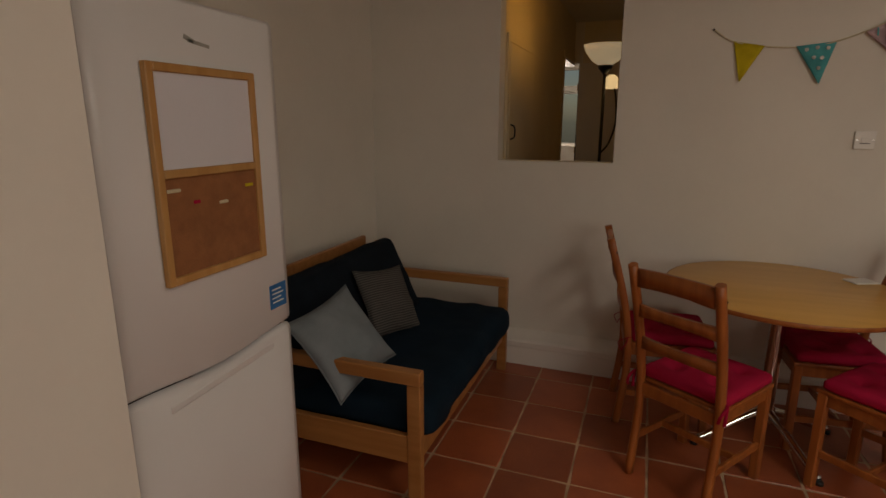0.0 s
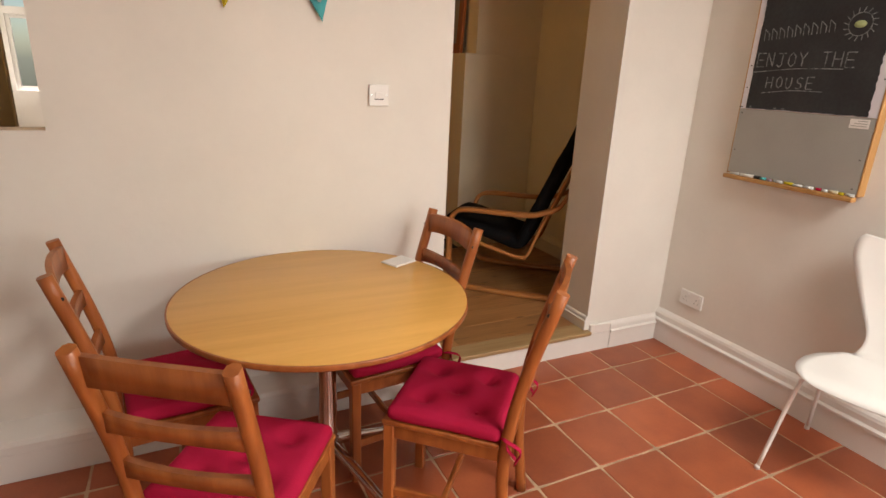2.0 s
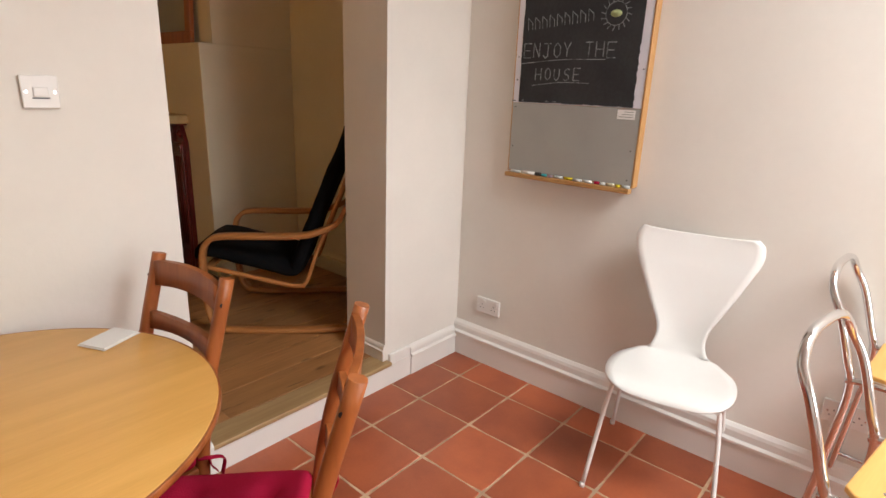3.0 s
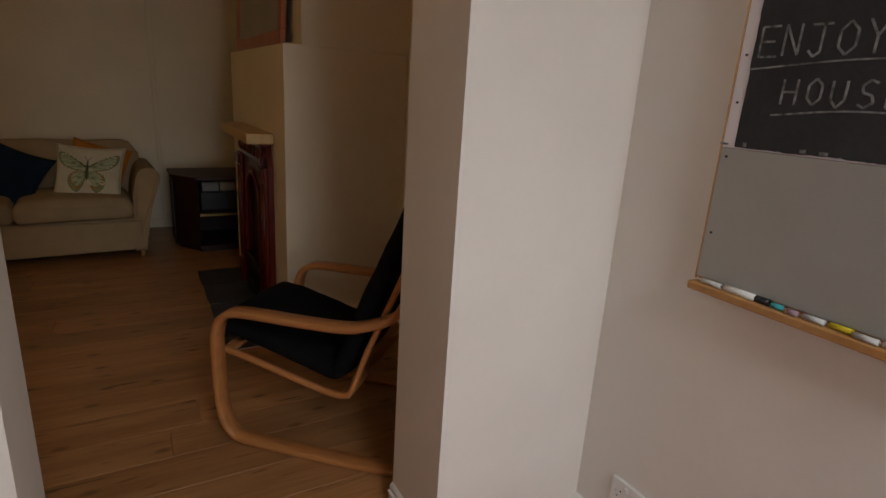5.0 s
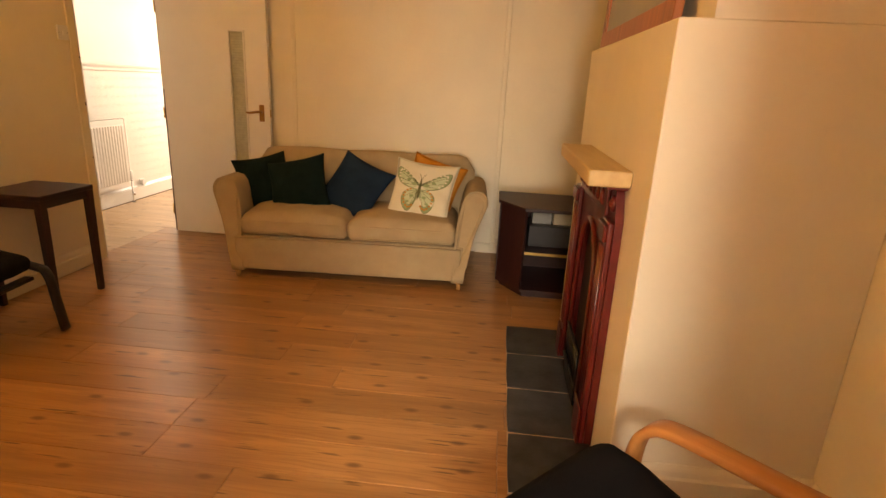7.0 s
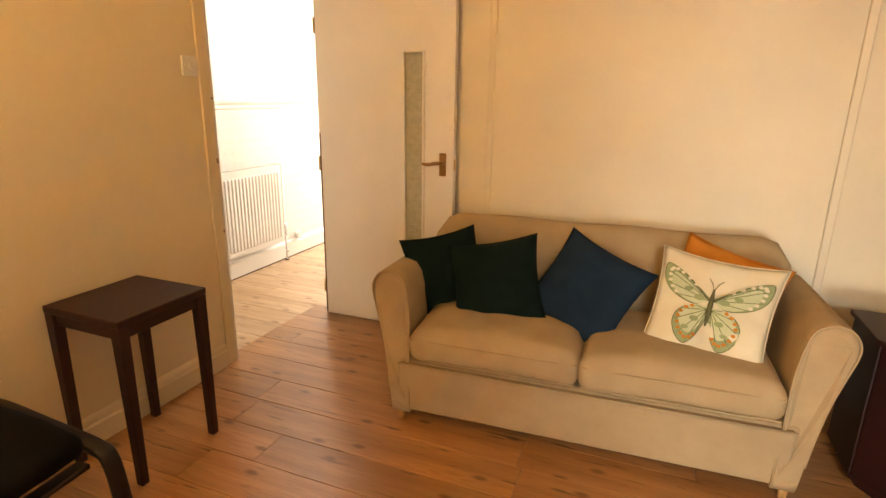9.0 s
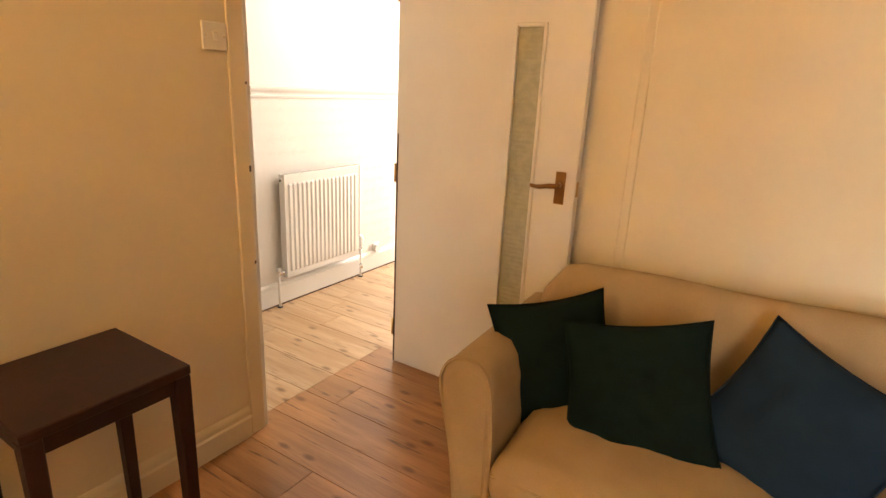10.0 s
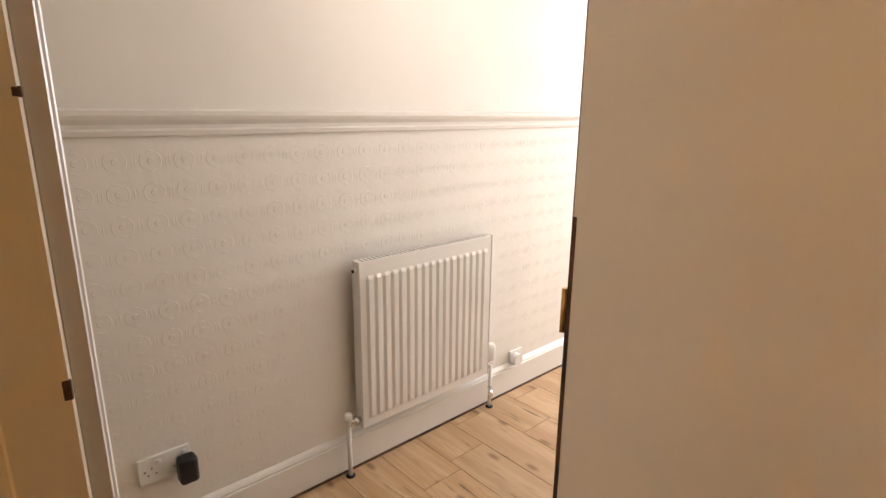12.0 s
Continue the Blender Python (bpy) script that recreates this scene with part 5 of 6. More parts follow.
def butterfly_cushion():
    m = lean(1.35, 6.91, 0.735, -10, -24, 4)
    t = scatter("scatter_cushion", m, 0.46, 0.46, 0.12, M_IVORY, "ivory cushion with a green printed butterfly on the sofa", 8, "", 0.6)

    def y_on(x, z):
        u, v = x / 0.215, z / 0.215
        return -max(0.0, (1 - u * u) * (1 - v * v)) ** 0.6 * 0.06 - 0.0085

    def patch(name, outline, mat_, lift, scale=1.0, c=None):
        bm = bmesh.new()
        cx = sum(p[0] for p in outline) / len(outline)
        cz = sum(p[1] for p in outline) / len(outline)
        loop = [p.xz for p in spline([(x, 0, z) for x, z in outline + outline[:1]], 5)][:-1]
        prev = None
        rings = []
        for k in range(5):
            f = scale * (1 - k / 4.0)
            rings.append([bm.verts.new((cx + (x - cx) * f, y_on(cx + (x - cx) * f, cz + (z - cz) * f) - lift, cz + (z - cz) * f)) for x, z in loop] if k < 4 else [bm.verts.new((cx, y_on(cx, cz) - lift, cz))])
        n = len(loop)
        for a, b in zip(rings, rings[1:]):
            for i in range(n):
                j = (i + 1) % n
                bm.faces.new((a[i], a[j], b[0]) if len(b) == 1 else (a[i], a[j], b[j], b[i])).smooth = True
        bmesh.ops.recalc_face_normals(bm, faces=bm.faces)
        return part(name, bm, mat_, t)

    def line(name, p, q, w, mat_, lift):
        pts = [Vector((p[0] + (q[0] - p[0]) * k / 5, 0, p[1] + (q[1] - p[1]) * k / 5)) for k in range(6)]
        for v in pts:
            v.y = y_on(v.x, v.z) - lift
        part(name, tube(pts, [w * 0.6, w, w, w, w, w * 0.5], 5), mat_, t)

    fore = [(0.0, 0.035), (0.055, 0.075), (0.125, 0.125), (0.185, 0.150), (0.198, 0.130), (0.185, 0.075), (0.140, 0.030), (0.060, 0.005)]
    hind = [(0.0, 0.0), (0.055, 0.002), (0.105, -0.025), (0.122, -0.075), (0.100, -0.130), (0.062, -0.155), (0.030, -0.120), (0.008, -0.060)]
    for s in (-1, 1):
        for w, root in ((fore, (0.006, 0.03)), (hind, (0.006, -0.005))):
            o = [(s * x, z + 0.01) for x, z in w]
            patch("wing_edge", o, M_PRINT, 0.0, 1.0)
            patch("wing", o, M_LEAF, 0.0012, 0.955)
            patch("wing_centre", [(x * 0.80 + s * 0.004, (z - 0.02) * 0.74 + 0.022) for x, z in o], M_LEAFPALE, 0.0026, 1.0)
            for x, z in w[1:-1]:
                line("wing_vein", (s * root[0], root[1] + 0.01), (s * x * 0.93, z * 0.93 + 0.01), 0.0013, M_PRINT, 0.0030)
            for (x0, z0), (x1, z1) in zip(w[1:-1], w[2:-1]):
                for u in (0.3, 0.75):
                    x, z = (x0 + (x1 - x0) * u) * 0.88, (z0 + (z1 - z0) * u) * 0.88 + 0.012
                    patch("wing_spot", [(s * (x + 0.0085 * math.cos(a * 1.047)), z + 0.0065 * math.sin(a * 1.047)) for a in range(6)], M_IVORY if w is fore else M_ORANGE, 0.0040, 1.0)
        for x, z, q in ((0.045, 0.035, 0.020), (0.09, 0.06, 0.016), (0.045, -0.05, 0.017), (0.07, -0.09, 0.014)):
            patch("wing_blotch", [(s * (x + q * math.cos(a * 1.047)), z + 0.01 + q * 0.6 * math.sin(a * 1.047)) for a in range(6)], M_LEAF, 0.0044, 1.0)
    pts = [Vector((0, y_on(0, z) - 0.002, z)) for z in (0.085, 0.05, 0.02, -0.02, -0.06)]
    part("printed_body", tube(pts, [0.003, 0.008, 0.010, 0.008, 0.003], 8), M_PRINT, t)
    for s in (-1, 1):
        part("antenna", tube([Vector((s * x, y_on(s * x, z) - 0.001, z)) for x, z in ((0.002, 0.085), (0.012, 0.11), (0.026, 0.125))], 0.0015, 5), M_PRINT, t)


butterfly_cushion()


def corner_cabinet():
    t = thing("media_cabinet", pose(0, 0, 0), "dark mahogany octagonal-fronted media cabinet with open shelves", "cabinet")
    o = [(1.885, 6.86), (2.055, 6.625), (2.52, 6.625), (2.69, 6.86), (2.69, 7.18), (1.885, 7.18)]
    z0, z1 = LF, 0.742
    part("top", prism(o, z1 - 0.022, z1, None, 0.004), M_DARKWOOD, t)
    ins = [(1.90, 6.868), (2.062, 6.64), (2.51, 6.64), (2.672, 6.868), (2.672, 7.17), (1.90, 7.17)]
    part("bottom", prism(ins, z0 + 0.035, z0 + 0.055), M_DARKWOOD, t)
    part("plinth", prism([(1.93, 6.88), (2.08, 6.67), (2.49, 6.67), (2.64, 6.88), (2.64, 7.15), (1.93, 7.15)], z0, z0 + 0.034), M_DARKWOOD, t)
    def panel(a, b, name):
        part(name, bar((a[0], a[1], (z0 + 0.055 + z1 - 0.022) / 2), (b[0], b[1], (z0 + 0.055 + z1 - 0.022) / 2), z1 - z0 - 0.079, 0.016, (-(b[1] - a[1]), b[0] - a[0], 0)), M_DARKWOOD, t)
    panel((1.908, 7.165), (1.908, 6.872), "side_panel")
    panel((2.664, 7.165), (2.664, 6.872), "side_panel")
    panel((1.912, 6.866), (2.066, 6.652), "corner_panel")
    panel((2.66, 6.866), (2.506, 6.652), "corner_panel")
    panel((1.92, 7.162), (2.65, 7.162), "back_panel")
    part("shelf", prism([(1.925, 6.88), (2.08, 6.665), (2.49, 6.665), (2.645, 6.88), (2.645, 7.15), (1.925, 7.15)], 0.43, 0.446, None), M_DARKWOOD, t)
    part("shelf_rail", bar((2.075, 6.655, 0.438), (2.497, 6.655, 0.438), 0.008, 0.018, (0, 0, 1)), M_BRASS, t)
    b = thing("set_top_box", pose(2.25, 6.90, 0.4465), "grey electronic box on the cabinet shelf", "electronics")
    part("case", box((-0.15, -0.10, 0), (0.15, 0.12, 0.145), 0.004), M_BLACKP, b)
    g = thing("papers", pose(2.25, 6.94, 0.5925), "stack of pale boxes inside the dark cabinet", "papers")
    # this pale box is coloured grey to show the cabinet's shade
    part("box", box((-0.13, -0.08, 0), (0.0, 0.08, 0.075), 0.004), M_GREYBOARD, g)
    part("box", box((0.01, -0.08, 0), (0.13, 0.08, 0.075), 0.004), M_IVORY, g)


corner_cabinet()


def fireplace():
    t = thing("fireplace", pose(0, 0, 0), "oxblood cast-iron fireplace with arched opening and pine mantel shelf", "fireplace")
    y0, y1, zt = 5.11, 5.955, 1.165
    x = BX
    part("mantel_shelf", box((x - 0.145, 5.075, 1.166), (x - 0.001, 5.96, 1.222), 0.006, 2), M_MANTEL, t)
    # plate with arched hole
    cy = (y0 + y1) / 2
    r, spring = 0.20, 0.72
    hole = [(cy - r, LF + 0.06)] + [(cy - r * math.cos(a), spring + r * 1.15 * math.sin(a)) for a in [math.pi * k / 16 for k in range(17)]] + [(cy + r, LF + 0.06)]
    bm = bmesh.new()
    n = len(hole)
    outer = []
    for k, (y, z) in enumerate(hole):
        if z <= LF + 0.07:
            outer.append((y0 if k == 0 else y1, LF + 0.003))
        elif abs(y - cy) > r * 0.8:
            outer.append((y0 if y < cy else y1, LF + 0.003 + (z - LF) * (zt - LF) / (spring + r * 1.15 - LF)))
        else:
            outer.append((cy + (y - cy) / (r * 0.8) * (y1 - cy) * 0.98, zt))
    fr = x - 0.03
    a = [bm.verts.new((fr, y, min(z, zt))) for y, z in outer]
    b = [bm.verts.new((fr, y, z)) for y, z in hole]
    c = [bm.verts.new((fr + 0.028, y, z)) for y, z in hole]
    e = [bm.verts.new((x - 0.001, y, min(z, zt))) for y, z in outer]
    for i in range(n - 1):
        for p, q in ((a, b), (b, c), (e, a)):
            bm.faces.new((p[i], p[i + 1], q[i + 1], q[i]))
    bmesh.ops.recalc_face_normals(bm, faces=bm.faces)
    part("surround_plate", bm, M_REDIRON, t)
    for s, y in ((0, y0), (1, y1 - 0.12)):
        part("pilaster", box((fr - 0.022, y, LF + 0.003), (fr - 0.0005, y + 0.12, zt - 0.13), 0.006, 2), M_REDIRON, t)
        part("pilaster_base", box((fr - 0.034, y - 0.004, LF + 0.003), (fr - 0.023, y + 0.124, LF + 0.16), 0.006, 2), M_REDIRON, t)
        part("pilaster_cap", box((fr - 0.036, y - 0.004, zt - 0.20), (fr - 0.023, y + 0.124, zt - 0.14), 0.006, 2), M_REDIRON, t)
        for i in range(3):
            part("flute", tube([(fr - 0.022, y + 0.03 + i * 0.03, LF + 0.19), (fr - 0.022, y + 0.03 + i * 0.03, zt - 0.22)], 0.006, 8), M_REDIRON, t)
        part("rosette", lathe([(0.03, 0), (0.028, 0.008), (0.015, 0.010), (0.012, 0.016), (0.001, 0.018)], 16, Matrix.Translation((fr - 0.001, y + 0.06, zt - 0.07)) @ Matrix.Rotation(radians(-90), 4, "Y")), M_REDIRON, t)
    part("frieze", box((fr - 0.016, y0 + 0.12, zt - 0.13), (fr - 0.0005, y1 - 0.12, zt - 0.01), 0.005, 2), M_REDIRON, t)
    part("cornice", box((fr - 0.045, y0 - 0.006, zt - 0.012), (x - 0.001, y1 + 0.006, zt), 0.004), M_REDIRON, t)
    for k in range(7):
        yy = y0 + 0.19 + k * 0.088
        part("leaf_ornament", lathe([(0.001, 0), (0.022, 0.001), (0.016, 0.010), (0.001, 0.014)], 8, Matrix.Translation((fr - 0.016, yy, zt - 0.07)) @ Matrix.Rotation(radians(-90), 4, "Y") @ Matrix.Scale(1.6, 4, (1, 0, 0))), M_REDIRON, t)
    arch = [Vector((fr - 0.006, y, z)) for y, z in hole]
    part("arch_moulding", tube(arch, 0.012, 8), M_REDIRON, t)
    part("fire_back", box((x - 0.006, cy - r - 0.02, LF + 0.02), (x - 0.0015, cy + r + 0.02, 0.97)), M_IRON, t)
    for k in range(7):
        yy = cy - 0.15 + k * 0.05
        part("grate_bar", tube([(fr - 0.012, yy, LF + 0.10), (fr - 0.018, yy, LF + 0.26)], 0.006, 8), M_IRON, t)
    for z in (LF + 0.10, LF + 0.26):
        part("grate_rail", tube([(fr - 0.015, cy - 0.18, z), (fr - 0.018, cy + 0.18, z)], 0.008, 8), M_IRON, t)
    part("ash_cover", box((fr - 0.018, cy - 0.17, LF + 0.012), (fr - 0.004, cy + 0.17, LF + 0.085), 0.006, 2), M_IRON, t)


fireplace()


def leaning_picture():
    t = thing("framed_mirror", pose(BX + 0.035, 5.62, 1.6725, 0, 3, 0), "brown wood-framed mirror standing on the chimney ledge", "mirror")
    w, h = 0.62, 0.85
    for lo, hi in (((-w, 0), (w, 0.075)), ((-w, h - 0.075), (w, h)), ((-w, 0.075), (-w + 0.075, h - 0.075)), ((w - 0.075, 0.075), (w, h - 0.075))):
        part("frame_bar", box((-0.014, *lo), (0.014, *hi), 0.004, 2), M_CHAIRWOOD, t)
    part("mount", box((-0.004, -w + 0.0755, 0.0755), (0.010, w - 0.0755, h - 0.0755)), M_GREYBOARD, t)
    part("backing", box((0.0142, -w + 0.02, 0.02), (0.018, w - 0.02, h - 0.02)), M_BLACKP, t)


leaning_picture()


def side_table():
    t = thing("side_table", pose(0, 0, 0), "dark mahogany-stained square side table against the wall", "table")
    x0, x1, y0, y1, zt = -0.912, -0.533, 5.815, 6.208, 0.795
    part("tabletop", box((x0, y0, zt - 0.028), (x1, y1, zt), 0.004, 2), M_DARKWOOD, t)
    for x in (x0 + 0.0225, x1 - 0.0225):
        for y in (y0 + 0.0225, y1 - 0.0225):
            bm = bmesh.new()
            add_box(bm, (x - 0.0215, y - 0.0215, LF), (x + 0.0215, y + 0.0215, zt - 0.029), 0.003)
            for v in bm.verts:
                if v.co.z < LF + 0.1:
                    v.co.x = x + (v.co.x - x) * 0.72
                    v.co.y = y + (v.co.y - y) * 0.72
            part("leg", bm, M_DARKWOOD, t)
    for y in (y0 + 0.012, y1 - 0.030):
        part("apron", box((x0 + 0.045, y, zt - 0.075), (x1 - 0.045, y + 0.018, zt - 0.0285), 0.002), M_DARKWOOD, t)
    for x in (x0 + 0.012, x1 - 0.030):
        part("apron", box((x, y0 + 0.045, zt - 0.075), (x + 0.018, y1 - 0.045, zt - 0.0285), 0.002), M_DARKWOOD, t)


side_table()


def footstool():
    t = thing("footstool", pose(-0.60, 5.32, LF, 0, 0, 5), "black-brown bentwood footstool with black cushion", "footstool")
    for y in (-0.25, 0.27):
        pts = spline([(-0.27, y, 0.015), (-0.285, y, 0.2), (-0.27, y, 0.37), (-0.21, y, 0.415), (0.0, y, 0.385), (0.20, y, 0.35), (0.255, y, 0.31), (0.28, y, 0.16), (0.30, y, 0.012)], 7)
        part("side_frame", ribbon(pts, 0.055, 0.024, (0, 1, 0)), M_BLACKWOOD, t)
    for x, z in ((-0.2, 0.36), (0.18, 0.30)):
        part("cross_rail", bar((x, -0.222, z), (x, 0.242, z), 0.05, 0.018, (0, 0, 1), 0.003), M_BLACKWOOD, t)
    bm = slab_cushion(0.46, 0.45, 0.085, 0.012, 21, 18, 18, 0.02, 0.006)
    bm.transform(Matrix.Translation((-0.01, 0.01, 0.375)) @ Matrix.Rotation(radians(8), 4, "Y"))
    part("cushion", bm, M_BLACKF, t)


footstool()


def bent_armchair():
    f = Vector((-0.716, 0.698)).normalized()
    rz = math.degrees(math.atan2(-f.x, f.y))
    t = thing("bentwood_armchair", pose(2.36, 4.00, LF, 0, 0, rz), "bentwood cantilever armchair with black cushion in the alcove", "armchair")
    for s in (-1, 1):
        x = s * 0.305
        pts = spline([(x, -0.38, 0.030), (x, -0.1, 0.016), (x, 0.28, 0.016), (x, 0.37, 0.045), (x, 0.405, 0.13), (x, 0.415, 0.30), (x, 0.41, 0.42), (x, 0.375, 0.48), (x, 0.30, 0.503), (x, 0.05, 0.506), (x, -0.10, 0.512), (x, -0.18, 0.53), (x, -0.28, 0.575), (x, -0.335, 0.66)], 8)
        part("arm_frame", ribbon(pts, 0.065, 0.026, (1, 0, 0)), M_BENT, t)
        x2 = s * 0.262
        pts = spline([(x2, 0.43, 0.335), (x2, 0.30, 0.31), (x2, 0.04, 0.252), (x2, -0.05, 0.238), (x2, -0.10, 0.25), (x2, -0.13, 0.31), (x2, -0.17, 0.42), (x2, -0.275, 0.66), (x2, -0.385, 0.92), (x2, -0.45, 1.09)], 8)
        part("seat_frame", ribbon(pts, 0.026, 0.020, (1, 0, 0)), M_BENT, t)
        part("bolt", tube([(x + s * 0.03, 0.412, 0.33), (x + s * 0.032, 0.412, 0.33)], 0.006, 8), M_CHROME, t)
        part("bolt", tube([(x + s * 0.03, 0.412, 0.20), (x + s * 0.032, 0.412, 0.20)], 0.006, 8), M_CHROME, t)
    for y, z in ((0.405, 0.33), (-0.075, 0.228), (-0.36, 0.79)):
        part("cross_rail", bar((-0.25, y, z), (0.25, y, z), 0.045, 0.016, (0, 0, 1), 0.003), M_BENT, t)
    part("base_rail", bar((-0.275, -0.33, 0.035), (0.275, -0.33, 0.035), 0.05, 0.02, (0, 0, 1), 0.003), M_BENT, t)
    # cushion: one long pad bent at the seat
    line = spline([(0, 0.47, 0.375), (0, 0.42, 0.405), (0, 0.25, 0.372), (0, 0.08, 0.33), (0, -0.025, 0.305), (0, -0.06, 0.345), (0, -0.115, 0.48), (0, -0.22, 0.72), (0, -0.335, 0.97), (0, -0.405, 1.15)], 6)
    bm = bmesh.new()
    rows = []
    n = 14
    w, th = 0.252, 0.042
    for i, p in enumerate(line):
        d = (line[min(i + 1, len(line) - 1)] - line[max(i - 1, 0)]).normalized()
        up = Vector((1, 0, 0)).cross(d) * -1
        e = min(1.0, (min(i, len(line) - 1 - i) + 0.6) / 3.0) ** 0.5
        row = []
        for k in range(n):
            a = k / n * math.tau
            cx, cz = math.cos(a), math.sin(a)
            px = w * abs(cx) ** 0.35 * (1 if cx > 0 else -1)
            pz = th * abs(cz) ** 0.8 * (1 if cz > 0 else -1) * e
            q = p + Vector((px, 0, 0)) + up * (pz + 0.006 * noise.noise(Vector((px * 8, i * 0.4, k))))
            row.append(bm.verts.new(q))
        rows.append(row)
    for a, b in zip(rows, rows[1:]):
        for k in range(n):
            bm.faces.new((a[k], a[(k + 1) % n], b[(k + 1) % n], b[k])).smooth = True
    bm.faces.new(rows[0][::-1])
    bm.faces.new(rows[-1])
    bmesh.ops.recalc_face_normals(bm, faces=bm.faces)
    part("cushion", bm, M_BLACKF, t)
    for c in t.children:
        for v in c.data.vertices:
            v.co.z *= 1.08


bent_armchair()


def uplighter():
    t = thing("uplighter_floor_lamp", pose(-0.285, 4.35, LF), "black uplighter floor lamp with frosted bowl and reading arm, lit", "lamp")
    part("base", lathe([(0.14, 0), (0.14, 0.015), (0.12, 0.028), (0.02, 0.035), (0.016, 0.05)], 32), M_BLACKP, t)
    part("pole", tube([(0, 0, 0.04), (0, 0, 1.74)], 0.012, 12), M_BLACKP, t)
    part("bowl_holder", lathe([(0.012, 1.70), (0.05, 1.745), (0.055, 1.765), (0.03, 1.77)], 24), M_BLACKP, t)
    part("bowl", lathe([(0.05, 1.768), (0.10, 1.80), (0.145, 1.86), (0.165, 1.91), (0.160, 1.91), (0.14, 1.865), (0.095, 1.808), (0.045, 1.776)], 32), M_BOWL, t, "frosted white glass bowl")
    part("reading_arm", tube(spline([(0, 0, 1.12), (0.06, 0.01, 1.2), (0.10, 0.02, 1.36), (0.085, 0.03, 1.56), (0.05, 0.03, 1.68)], 6), 0.007, 8), M_BLACKP, t)
    part("reading_shade", lathe([(0.02, 0.05), (0.045, 0.03), (0.05, -0.05), (0.046, -0.05), (0.042, 0.025), (0.018, 0.044)], 20, Matrix.Translation((0.05, 0.03, 1.65))), M_BOWLLIT, t, "small lit reading shade")


M_BOWL = glow("frosted_lamp_glass", (0.85, 0.72, 0.5), 1.0)
M_BOWLLIT = glow("lit_reading_shade", (1.0, 0.75, 0.4), 2.5)
uplighter()


def cupboard_door():
    t = thing("cupboard_door", pose(LXL, 0, 0), "plain cream painted cupboard door closed in the wall", "door")
    y0, y1, z1 = CUP[0], CUP[1], 2.05
    part("leaf", box((0.001, y0, LF + 0.01), (0.022, y1, z1), 0.003), M_CREAM, t)
    for lo, hi in (((y0 - 0.06, LF), (y0 - 0.004, z1 + 0.06)), ((y1 + 0.004, LF), (y1 + 0.06, z1 + 0.06)), ((y0 - 0.004, z1 + 0.004), (y1 + 0.004, z1 + 0.06))):
        part("frame_bar", box((0.001, *lo), (0.02, *hi), 0.003), M_CREAM, t)
    part("pull_handle", tube(spline([(0.022, y0 + 0.045, 1.36), (0.05, y0 + 0.045, 1.375), (0.058, y0 + 0.045, 1.415), (0.05, y0 + 0.045, 1.455), (0.022, y0 + 0.045, 1.47)], 5), 0.006, 8), M_IRON, t)


cupboard_door()

